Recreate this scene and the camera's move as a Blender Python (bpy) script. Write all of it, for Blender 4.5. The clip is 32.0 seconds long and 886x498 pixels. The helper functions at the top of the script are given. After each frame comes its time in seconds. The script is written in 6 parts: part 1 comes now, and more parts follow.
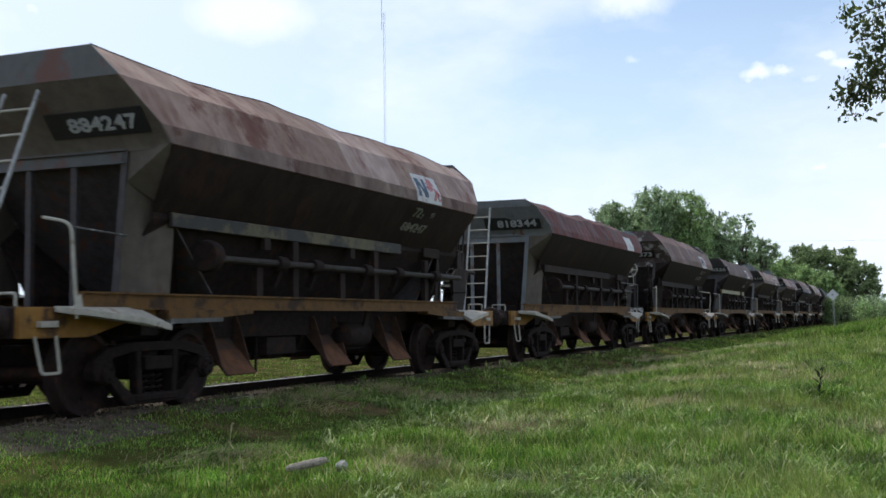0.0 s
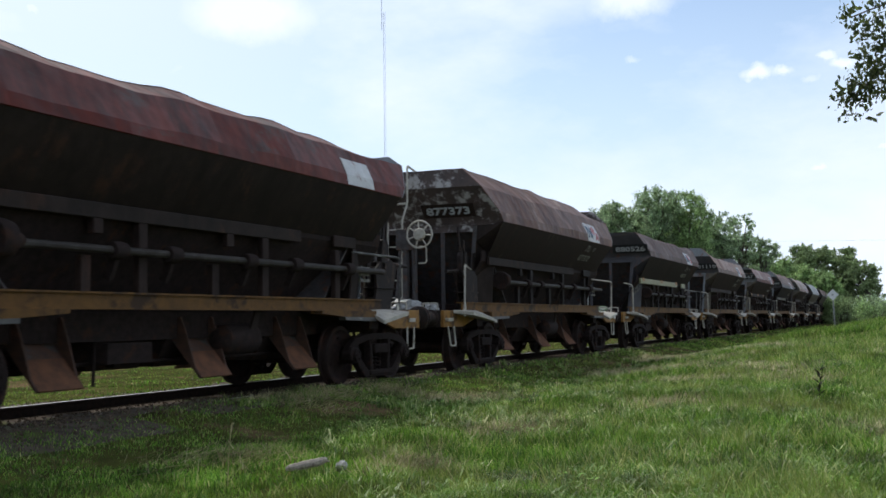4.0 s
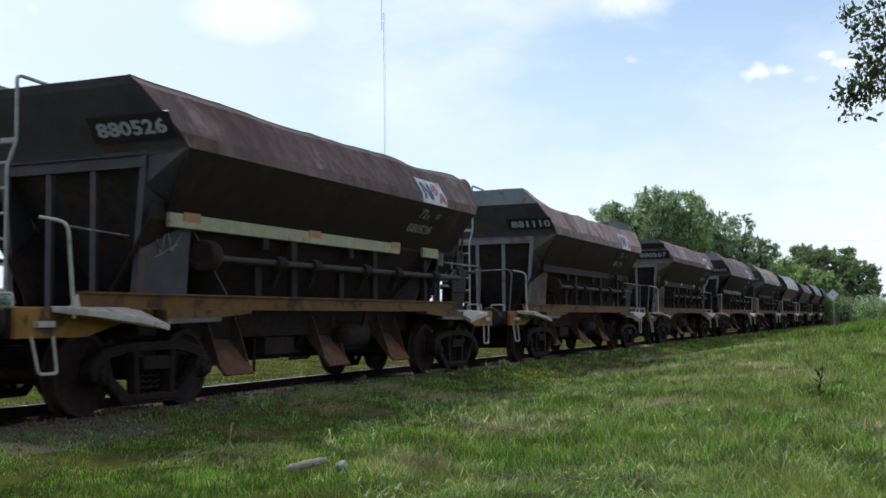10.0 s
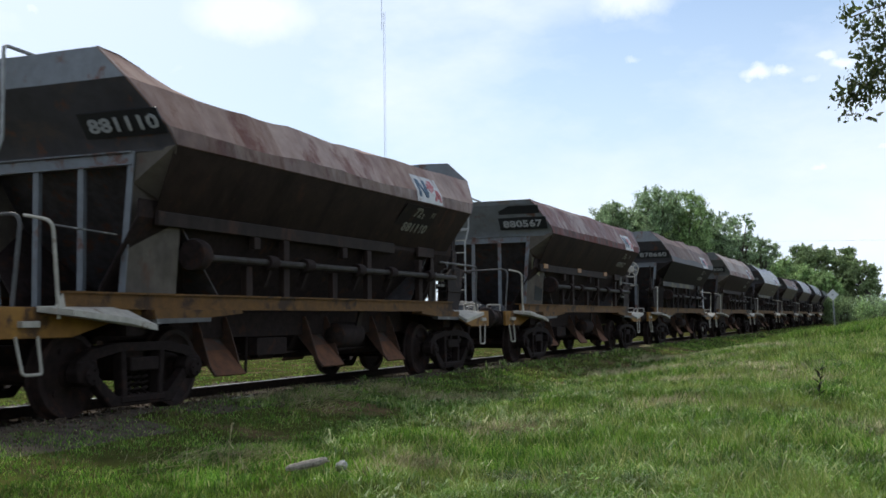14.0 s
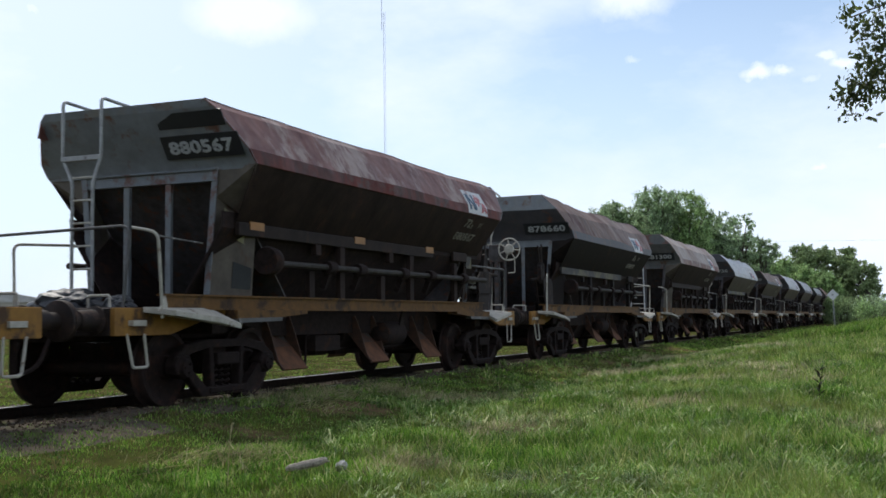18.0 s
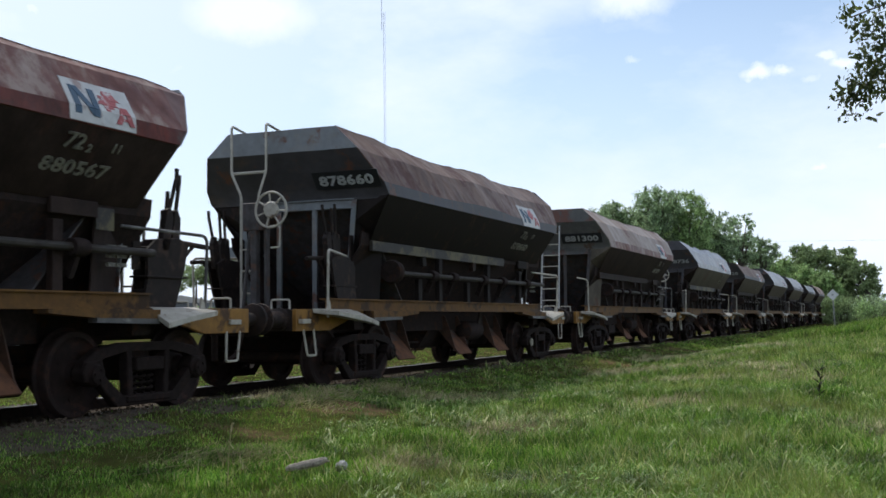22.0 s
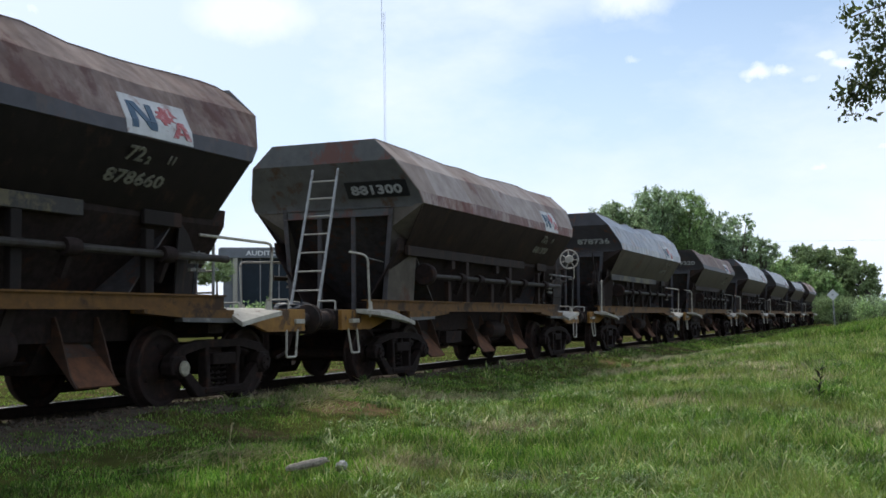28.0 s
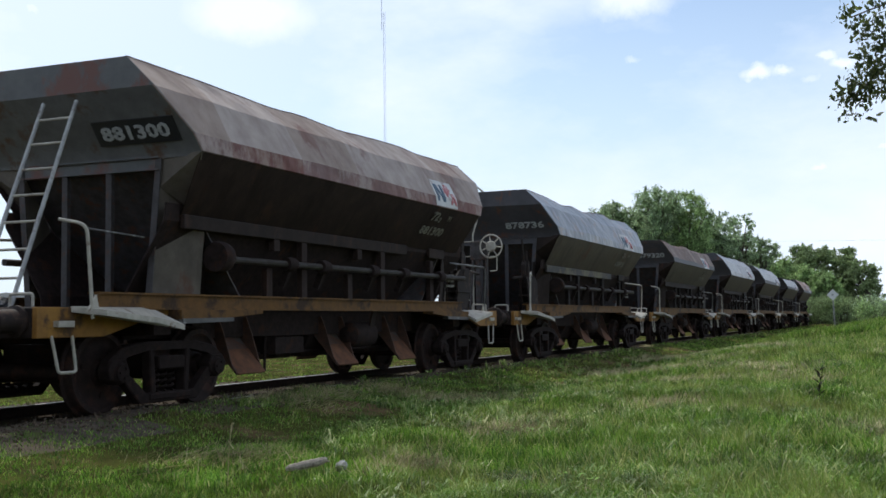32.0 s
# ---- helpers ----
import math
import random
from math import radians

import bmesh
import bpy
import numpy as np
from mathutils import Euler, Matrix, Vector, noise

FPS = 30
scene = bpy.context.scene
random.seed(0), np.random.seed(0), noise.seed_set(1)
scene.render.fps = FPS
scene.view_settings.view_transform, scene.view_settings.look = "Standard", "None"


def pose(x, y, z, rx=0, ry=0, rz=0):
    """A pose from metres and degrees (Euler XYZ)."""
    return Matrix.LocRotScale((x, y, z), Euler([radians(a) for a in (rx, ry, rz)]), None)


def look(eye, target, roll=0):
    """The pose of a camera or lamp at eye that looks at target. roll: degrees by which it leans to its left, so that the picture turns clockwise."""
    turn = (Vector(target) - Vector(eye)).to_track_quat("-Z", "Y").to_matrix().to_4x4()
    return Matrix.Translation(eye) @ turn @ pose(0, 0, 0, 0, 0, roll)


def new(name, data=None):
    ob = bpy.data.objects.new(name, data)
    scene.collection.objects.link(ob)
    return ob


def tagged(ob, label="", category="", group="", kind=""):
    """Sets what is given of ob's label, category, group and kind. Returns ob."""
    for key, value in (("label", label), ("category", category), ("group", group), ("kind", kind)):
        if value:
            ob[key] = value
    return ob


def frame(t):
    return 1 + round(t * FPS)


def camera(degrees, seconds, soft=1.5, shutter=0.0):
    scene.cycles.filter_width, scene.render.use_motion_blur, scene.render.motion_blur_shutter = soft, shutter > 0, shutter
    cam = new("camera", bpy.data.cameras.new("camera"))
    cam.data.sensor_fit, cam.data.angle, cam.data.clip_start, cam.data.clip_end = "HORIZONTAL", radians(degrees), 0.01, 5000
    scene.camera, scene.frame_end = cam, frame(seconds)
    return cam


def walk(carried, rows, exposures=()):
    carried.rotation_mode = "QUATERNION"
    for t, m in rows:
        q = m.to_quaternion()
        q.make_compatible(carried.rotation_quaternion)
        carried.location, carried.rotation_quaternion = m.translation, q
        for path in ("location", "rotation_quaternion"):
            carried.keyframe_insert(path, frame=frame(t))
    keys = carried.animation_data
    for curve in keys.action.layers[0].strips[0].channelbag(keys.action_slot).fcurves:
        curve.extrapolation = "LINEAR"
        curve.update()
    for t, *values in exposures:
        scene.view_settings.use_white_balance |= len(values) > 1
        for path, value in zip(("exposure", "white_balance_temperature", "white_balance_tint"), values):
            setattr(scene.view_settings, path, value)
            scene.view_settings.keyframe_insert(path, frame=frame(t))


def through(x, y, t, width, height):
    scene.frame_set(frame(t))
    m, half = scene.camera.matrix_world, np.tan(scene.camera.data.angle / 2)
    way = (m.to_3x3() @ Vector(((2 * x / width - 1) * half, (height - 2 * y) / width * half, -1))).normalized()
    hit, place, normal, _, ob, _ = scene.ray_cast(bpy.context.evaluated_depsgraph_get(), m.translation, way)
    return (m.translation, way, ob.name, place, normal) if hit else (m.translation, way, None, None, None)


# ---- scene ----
cam = camera(43.8, 32.0, soft=1.6, shutter=0.3)
EYE = pose(0, 0, 0.932, 93.661, 0.657, 22.444)
walk(cam, [(0, EYE), (32, EYE)])

# ---- the train's way: metres travelled towards the camera, by time ----
TRACK_X, PITCH, CENTRE = -8.45, 13.6, 17.14
WAY = [(0, -50.92), (1, -46.61), (2, -42.35), (3, -38.21), (3.5, -36.18), (5.5, -27.86), (6, -25.86), (7, -21.89), (8, -17.97), (9, -14.2), (10, -10.52), (11, -6.94), (12, -3.43), (13, -0.01), (14, 3.31), (14.5, 4.93), (16.5, 11.01), (17, 12.47), (18, 15.33), (19, 18.03), (20, 20.59), (21, 23.04), (22, 25.39), (23, 27.67), (24, 29.92), (25, 32.03), (25.5, 33.03), (27.5, 36.83), (28, 37.7), (29, 39.32), (30, 40.85), (31, 42.31), (32, 43.71)]


def travelled(t):
    return float(np.interp(t, [w[0] for w in WAY], [w[1] for w in WAY]))


# ---- light ----
world = bpy.data.worlds.new("sky")
scene.world = world
world.use_nodes = True
wn, wl = world.node_tree.nodes, world.node_tree.links
SUN_TURN, SUN_HEIGHT = 52.0, 50.0
sky = wn.new("ShaderNodeTexSky")
sky.sky_type, sky.sun_disc, sky.sun_elevation, sky.sun_rotation = "NISHITA", False, radians(SUN_HEIGHT), radians(-SUN_TURN)
sky.air_density, sky.dust_density, sky.ozone_density = 1.0, 0.5, 1.75
tc = wn.new("ShaderNodeTexCoord")
stretch = wn.new("ShaderNodeMapping")
stretch.inputs["Scale"].default_value, stretch.inputs["Rotation"].default_value = (1.0, 1.0, 2.2), (0, 0, radians(20))
cloud = wn.new("ShaderNodeTexNoise")
cloud.inputs["Scale"].default_value, cloud.inputs["Detail"].default_value, cloud.inputs["Roughness"].default_value = 2.6, 7, 0.58
veil = wn.new("ShaderNodeMapRange")
veil.inputs["From Min"].default_value, veil.inputs["From Max"].default_value, veil.inputs["To Min"].default_value, veil.inputs["To Max"].default_value = 0.4, 0.66, 0.08, 0.9
ragged = wn.new("ShaderNodeTexNoise")
ragged.inputs["Scale"].default_value, ragged.inputs["Detail"].default_value, ragged.inputs["Roughness"].default_value = 55.0, 5, 0.6
wl.new(tc.outputs["Generated"], ragged.inputs["Vector"])
warp = wn.new("ShaderNodeVectorMath")
warp.operation, warp.inputs[1].default_value = "MULTIPLY_ADD", (0.02, 0.02, 0.02)
wl.new(ragged.outputs["Color"], warp.inputs[0]), wl.new(tc.outputs["Generated"], warp.inputs[2])
# thin cloud grows brighter towards the sun
sunward, glow, top = wn.new("ShaderNodeVectorMath"), wn.new("ShaderNodeMapRange"), wn.new("ShaderNodeMath")
sunward.operation, top.operation = "DOT_PRODUCT", "MAXIMUM"
sunward.inputs[1].default_value = (-math.sin(radians(SUN_TURN)) * math.cos(radians(SUN_HEIGHT)), math.cos(radians(SUN_TURN)) * math.cos(radians(SUN_HEIGHT)), math.sin(radians(SUN_HEIGHT)))
glow.inputs["From Min"].default_value, glow.inputs["From Max"].default_value = 0.66, 0.92
wl.new(tc.outputs["Generated"], sunward.inputs[0]), wl.new(sunward.outputs["Value"], glow.inputs[0]), wl.new(veil.outputs[0], top.inputs[0]), wl.new(glow.outputs[0], top.inputs[1])
# small fair-weather clouds: bearing, height, half width, whiteness
for px, py, pz, wide, full in ((-0.516, 0.813, 0.27, 0.085, 1.0), (-0.658, 0.706, 0.262, 0.013, 0.8), (-0.652, 0.722, 0.229, 0.011, 0.5), (-0.574, 0.788, 0.22, 0.014, 0.5), (-0.209, 0.951, 0.226, 0.008, 0.45), (-0.108, 0.972, 0.209, 0.016, 1.0), (-0.086, 0.974, 0.208, 0.012, 0.9), (-0.062, 0.978, 0.201, 0.012, 0.55),
                              (-0.047, 0.975, 0.218, 0.012, 0.9), (-0.035, 0.976, 0.213, 0.015, 1.0), (-0.06, 0.99, 0.126, 0.01, 1.0), (-0.04, 0.991, 0.127, 0.008, 0.5), (-0.009, 0.99, 0.14, 0.01, 0.9), (-0.21, 0.938, 0.278, 0.045, 0.9)):
    off, squash, reach, fade, most = (wn.new("ShaderNodeVectorMath"), wn.new("ShaderNodeVectorMath"), wn.new("ShaderNodeVectorMath"), wn.new("ShaderNodeMapRange"), wn.new("ShaderNodeMath"))
    off.operation, squash.operation, reach.operation, most.operation = "SUBTRACT", "MULTIPLY", "LENGTH", "MAXIMUM"
    off.inputs[1].default_value, squash.inputs[1].default_value = (px + 0.01, py + 0.01, pz + 0.01), (1, 1, 2.4)
    fade.inputs["From Min"].default_value, fade.inputs["From Max"].default_value, fade.inputs["To Max"].default_value = wide * 1.2, wide * 0.35, full
    wl.new(warp.outputs[0], off.inputs[0]), wl.new(off.outputs[0], squash.inputs[0]), wl.new(squash.outputs[0], reach.inputs[0])
    wl.new(reach.outputs["Value"], fade.inputs[0]), wl.new(fade.outputs[0], most.inputs[1]), wl.new(top.outputs[0], most.inputs[0])
    top = most
up = wn.new("ShaderNodeSeparateXYZ")
haze = wn.new("ShaderNodeMapRange")
haze.inputs["From Min"].default_value, haze.inputs["From Max"].default_value, haze.inputs["To Min"].default_value, haze.inputs["To Max"].default_value = 0.0, 0.3, 0.95, 0.0
low, white = wn.new("ShaderNodeMix"), wn.new("ShaderNodeMix")
low.data_type = white.data_type = "RGBA"
low.inputs["B"].default_value, white.inputs["B"].default_value = (5.3, 6.35, 7.6, 1), (7.05, 7.65, 8.7, 1)
wl.new(tc.outputs["Generated"], stretch.inputs[0]), wl.new(stretch.outputs[0], cloud.inputs["Vector"]), wl.new(cloud.outputs[0], veil.inputs[0])
wl.new(tc.outputs["Generated"], up.inputs[0]), wl.new(up.outputs["Z"], haze.inputs[0])
wl.new(haze.outputs[0], low.inputs["Factor"]), wl.new(sky.outputs[0], low.inputs["A"])
wl.new(top.outputs[0], white.inputs["Factor"]), wl.new(low.outputs["Result"], white.inputs["A"]), wl.new(white.outputs["Result"], wn["Background"].inputs[0])
wn["Background"].inputs[1].default_value = 0.14
sun = new("sun", bpy.data.lights.new("sun", "SUN"))
sun.data.energy, sun.data.angle, sun.data.color = 2.6, radians(6), (1, 0.95, 0.87)
sun.matrix_world = look(Vector((-math.sin(radians(SUN_TURN)) * math.cos(radians(SUN_HEIGHT)), math.cos(radians(SUN_TURN)) * math.cos(radians(SUN_HEIGHT)), math.sin(radians(SUN_HEIGHT)))) * 100, (0, 0, 0))


# ---- materials ----
def material(name, base, dark, rough=0.7, metal=0.0, scale=6.0, spots=None, spot_amount=0.5, spot_scale=1.2, bump=0.15, vary=0.0, streaks=0.0, spec=0.5, runs=None, run_amount=0.5, run_scale=1.0, sheets=0.0):
    """Painted, worn or natural surface: two tones at a fine scale, spots of a third at a coarse one, runs of a fourth down the slope."""
    m = bpy.data.materials.new(name)
    m.use_nodes = True
    n, l = m.node_tree.nodes, m.node_tree.links
    bsdf = n["Principled BSDF"]
    tex = n.new("ShaderNodeTexCoord")
    fine = n.new("ShaderNodeTexNoise")
    fine.inputs["Scale"].default_value, fine.inputs["Detail"].default_value, fine.inputs["Roughness"].default_value = scale, 6, 0.65
    l.new(tex.outputs["Object"], fine.inputs["Vector"])
    ramp = n.new("ShaderNodeValToRGB")
    ramp.color_ramp.elements[0].position, ramp.color_ramp.elements[1].position = 0.35, 0.65
    ramp.color_ramp.elements[0].color, ramp.color_ramp.elements[1].color = (*dark, 1), (*base, 1)
    l.new(fine.outputs[0], ramp.inputs[0])
    out = ramp.outputs[0]
    rough_out = None
    if spots:
        coarse = n.new("ShaderNodeTexNoise")
        coarse.inputs["Scale"].default_value, coarse.inputs["Detail"].default_value, coarse.inputs["Roughness"].default_value = spot_scale, 8, 0.7
        if streaks:
            stretch = n.new("ShaderNodeMapping")
            stretch.inputs["Scale"].default_value = (1, 1, streaks)
            l.new(tex.outputs["Object"], stretch.inputs[0])
            info0 = n.new("ShaderNodeObjectInfo")
            push = n.new("ShaderNodeVectorMath")
            push.operation = "MULTIPLY_ADD"
            push.inputs[1].default_value = (37, 53, 41)
            comb = n.new("ShaderNodeCombineXYZ")
            for k in range(3):
                l.new(info0.outputs["Random"], comb.inputs[k])
            l.new(comb.outputs[0], push.inputs[0])
            l.new(stretch.outputs[0], push.inputs[2])
            l.new(push.outputs[0], coarse.inputs["Vector"])
        else:
            l.new(tex.outputs["Object"], coarse.inputs["Vector"])
        mask = n.new("ShaderNodeMapRange")
        mask.inputs["From Min"].default_value, mask.inputs["From Max"].default_value = 0.68 - 0.36 * spot_amount, 0.76 - 0.36 * spot_amount
        l.new(coarse.outputs[0], mask.inputs[0])
        mix = n.new("ShaderNodeMix")
        mix.data_type = "RGBA"
        l.new(mask.outputs[0], mix.inputs["Factor"])
        l.new(out, mix.inputs["A"])
        mix.inputs["B"].default_value = (*spots, 1)
        out = mix.outputs["Result"]
    if runs:
        drip = n.new("ShaderNodeTexNoise")
        drip.inputs["Scale"].default_value, drip.inputs["Detail"].default_value, drip.inputs["Roughness"].default_value = run_scale, 7, 0.72
        pull = n.new("ShaderNodeMapping")
        pull.inputs["Scale"].default_value = (0.9, 2.2, 0.8)
        who = n.new("ShaderNodeObjectInfo")
        far = n.new("ShaderNodeVectorMath")
        far.operation = "MULTIPLY_ADD"
        far.inputs[1].default_value = (71, 29, 17)
        trio = n.new("ShaderNodeCombineXYZ")
        for k in range(3):
            l.new(who.outputs["Random"], trio.inputs[k])
        l.new(tex.outputs["Object"], pull.inputs[0]), l.new(trio.outputs[0], far.inputs[0]), l.new(pull.outputs[0], far.inputs[2]), l.new(far.outputs[0], drip.inputs["Vector"])
        soft = n.new("ShaderNodeMapRange")
        soft.inputs["From Min"].default_value, soft.inputs["From Max"].default_value, soft.inputs["To Max"].default_value = 0.64 - 0.3 * run_amount, 0.8 - 0.3 * run_amount, 0.9
        l.new(drip.outputs[0], soft.inputs[0])
        over = n.new("ShaderNodeMix")
        over.data_type = "RGBA"
        l.new(soft.outputs[0], over.inputs["Factor"])
        l.new(out, over.inputs["A"])
        over.inputs["B"].default_value = (*runs, 1)
        out = over.outputs["Result"]
    if sheets:
        split = n.new("ShaderNodeSeparateXYZ")
        l.new(tex.outputs["Object"], split.inputs[0])
        count = n.new("ShaderNodeMath")
        count.operation, count.inputs[1].default_value, count.inputs[2].default_value = "MULTIPLY_ADD", 0.62, 0.3
        l.new(split.outputs["Y"], count.inputs[0])
        whole = n.new("ShaderNodeMath")
        whole.operation = "FLOOR"
        l.new(count.outputs[0], whole.inputs[0])
        own = n.new("ShaderNodeObjectInfo")
        moved = n.new("ShaderNodeMath")
        moved.operation, moved.inputs[1].default_value = "MULTIPLY_ADD", 91.0
        l.new(own.outputs["Random"], moved.inputs[0]), l.new(whole.outputs[0], moved.inputs[2])
        die = n.new("ShaderNodeTexWhiteNoise")
        die.noise_dimensions = "1D"
        l.new(moved.outputs[0], die.inputs["W"])
        shade = n.new("ShaderNodeMapRange")
        shade.inputs["To Min"].default_value, shade.inputs["To Max"].default_value = 1 - sheets, 1 + sheets * 0.9
        l.new(die.outputs["Value"], shade.inputs[0])
        warm = n.new("ShaderNodeMapRange")
        warm.inputs["To Min"].default_value, warm.inputs["To Max"].default_value = 1.25, 0.85
        l.new(die.outputs["Value"], warm.inputs[0])
        plate = n.new("ShaderNodeHueSaturation")
        l.new(shade.outputs[0], plate.inputs["Value"]), l.new(warm.outputs[0], plate.inputs["Saturation"]), l.new(out, plate.inputs["Color"])
        out = plate.outputs[0]
    if vary:
        info = n.new("ShaderNodeObjectInfo")
        hsv = n.new("ShaderNodeHueSaturation")
        span = n.new("ShaderNodeMapRange")
        span.inputs["To Min"].default_value, span.inputs["To Max"].default_value = 1 - vary, 1 + vary
        l.new(info.outputs["Random"], span.inputs[0])
        l.new(span.outputs[0], hsv.inputs["Value"])
        l.new(out, hsv.inputs["Color"])
        out = hsv.outputs[0]
    l.new(out, bsdf.inputs["Base Color"])
    bsdf.inputs["Metallic"].default_value = metal
    bsdf.inputs["Specular IOR Level"].default_value = spec
    rr = n.new("ShaderNodeMapRange")
    rr.inputs["To Min"].default_value, rr.inputs["To Max"].default_value = max(rough - 0.12, 0.05), min(rough + 0.12, 1)
    l.new(fine.outputs[0], rr.inputs[0])
    l.new(rr.outputs[0], bsdf.inputs["Roughness"])
    if bump:
        bp = n.new("ShaderNodeBump")
        bp.inputs["Strength"].default_value, bp.inputs["Distance"].default_value = bump, 0.02
        l.new(fine.outputs[0], bp.inputs["Height"])
        l.new(bp.outputs[0], bsdf.inputs["Normal"])
        if sheets:
            dents = n.new("ShaderNodeTexNoise")
            dents.inputs["Scale"].default_value, dents.inputs["Detail"].default_value = 1.7, 2
            l.new(tex.outputs["Object"], dents.inputs["Vector"])
            deep = n.new("ShaderNodeBump")
            deep.inputs["Strength"].default_value, deep.inputs["Distance"].default_value = 0.55, 0.16
            l.new(dents.outputs[0], deep.inputs["Height"]), l.new(bp.outputs[0], deep.inputs["Normal"]), l.new(deep.outputs[0], bsdf.inputs["Normal"])
    return m


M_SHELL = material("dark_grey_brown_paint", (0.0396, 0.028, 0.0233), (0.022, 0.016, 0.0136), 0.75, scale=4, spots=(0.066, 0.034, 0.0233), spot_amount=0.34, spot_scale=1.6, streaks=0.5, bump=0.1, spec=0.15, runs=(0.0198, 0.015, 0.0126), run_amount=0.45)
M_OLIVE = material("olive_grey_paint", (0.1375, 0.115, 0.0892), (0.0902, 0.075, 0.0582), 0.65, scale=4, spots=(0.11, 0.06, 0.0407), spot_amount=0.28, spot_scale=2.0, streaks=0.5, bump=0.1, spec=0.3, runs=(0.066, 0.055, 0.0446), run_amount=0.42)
M_CAP = material("pale_grease", (0.32, 0.3, 0.22), (0.16, 0.14, 0.1), 0.5, scale=20, bump=0.1)
# olive paint with rust spots, the shade of downward sides put into its colour
M_OLIVE_SHADED = material("shaded_olive_grey_paint", (0.0459, 0.0296, 0.024), (0.025, 0.0161, 0.0136), 0.75, scale=4, spots=(0.06, 0.0305, 0.0224), spot_amount=0.3, spot_scale=2.0, streaks=0.5, bump=0.1, spec=0.15, runs=(0.018, 0.012, 0.0103), run_amount=0.5)
# near-black paint; on hangers and lever-end corners it has shade put into it
M_BLACK = material("brown_black_paint", (0.0215, 0.0158, 0.0138), (0.0123, 0.009, 0.0081), 0.75, scale=5, spots=(0.0413, 0.0225, 0.016), spot_amount=0.3, spot_scale=2.0, streaks=0.5, bump=0.1, spec=0.2)
M_BUFFER = material("greasy_rusty_black", (0.035, 0.022, 0.017), (0.015, 0.011, 0.01), 0.7, scale=8, spots=(0.07, 0.04, 0.028), spot_amount=0.34, spot_scale=5, spec=0.25)
M_RUST_DARK = material("dark_rusted_shell", (0.0347, 0.021, 0.017), (0.0185, 0.0126, 0.0102), 0.75, scale=5, spots=(0.0693, 0.049, 0.0394), spot_amount=0.28, spot_scale=2.4, streaks=0.6, bump=0.15, spec=0.2)
M_SHELL_RUSTY = material("grey_paint_with_rust", (0.105, 0.105, 0.1), (0.07, 0.072, 0.07), 0.6, scale=5, spots=(0.13, 0.055, 0.04), spot_amount=0.5, spot_scale=1.5, streaks=0.7, bump=0.1)
M_SHELL_RUSTY2 = material("olive_grey_paint_with_rust", (0.125, 0.125, 0.122), (0.085, 0.085, 0.084), 0.6, scale=5, spots=(0.085, 0.05, 0.03), spot_amount=0.36, spot_scale=3.0, streaks=0.7, bump=0.1)
M_BLUE = material("dark_blue_grey_paint", (0.069, 0.0661, 0.0728), (0.0468, 0.0448, 0.05), 0.55, scale=4, spots=(0.1232, 0.0582, 0.0391), spot_amount=0.3, spot_scale=2.4, streaks=0.6, bump=0.1, spec=0.35, runs=(0.1047, 0.0762, 0.0598), run_amount=0.3, run_scale=1.4)
M_BLUE_LIGHT = material("blue_grey_paint", (0.19, 0.205, 0.215), (0.14, 0.15, 0.158), 0.55, scale=5, spots=(0.13, 0.062, 0.042), spot_amount=0.36, spot_scale=2.8, streaks=0.8, bump=0.1, runs=(0.2, 0.18, 0.15), run_amount=0.3, run_scale=1.3)
M_MOTTLED = material("flaking_white_over_rust", (0.075, 0.05, 0.043), (0.04, 0.028, 0.025), 0.65, scale=5, spots=(0.36, 0.34, 0.32), spot_amount=0.45, spot_scale=3.6, streaks=1.0, bump=0.2)
M_MAUVE = material("dusty_mauve_panel", (0.42, 0.305, 0.25), (0.26, 0.172, 0.138), 0.6, scale=2.0, spots=(0.17, 0.077, 0.058), spot_amount=0.38, spot_scale=1.0, streaks=0.8, bump=0.12, runs=(0.2, 0.1, 0.077), run_amount=0.48, run_scale=0.7, sheets=0.25, spec=0.25)
M_DUST = material("pale_dusty_panel", (0.38, 0.31, 0.265), (0.26, 0.2, 0.168), 0.6, scale=2.0, spots=(0.2, 0.12, 0.098), spot_amount=0.34, spot_scale=1.0, streaks=0.8, bump=0.12, runs=(0.22, 0.155, 0.13), run_amount=0.45, run_scale=0.7, sheets=0.15, spec=0.25)
M_BROWN = material("rusty_brown_panel", (0.2001, 0.1087, 0.0783), (0.0957, 0.0505, 0.0383), 0.6, scale=2.2, spots=(0.2871, 0.1914, 0.1436), spot_amount=0.36, spot_scale=1.2, streaks=0.8, bump=0.14, runs=(0.0783, 0.0365, 0.0278), run_amount=0.5, run_scale=0.7, sheets=0.22, spec=0.25)
M_BROWN_GREY = material("brown_grey_panel", (0.21, 0.138, 0.108), (0.11, 0.068, 0.053), 0.6, scale=2.2, spots=(0.095, 0.04, 0.029), spot_amount=0.42, spot_scale=1.3, streaks=0.8, bump=0.12, runs=(0.3, 0.23, 0.19), run_amount=0.4, run_scale=0.7, sheets=0.25, spec=0.25)
M_RED = material("dark_red_paint", (0.16, 0.046, 0.036), (0.08, 0.026, 0.022), 0.65, scale=3, spots=(0.1, 0.066, 0.058), spot_amount=0.34, spot_scale=1.1, streaks=1.6, bump=0.12, runs=(0.045, 0.027, 0.024), run_amount=0.45, run_scale=0.8, sheets=0.2, spec=0.25)
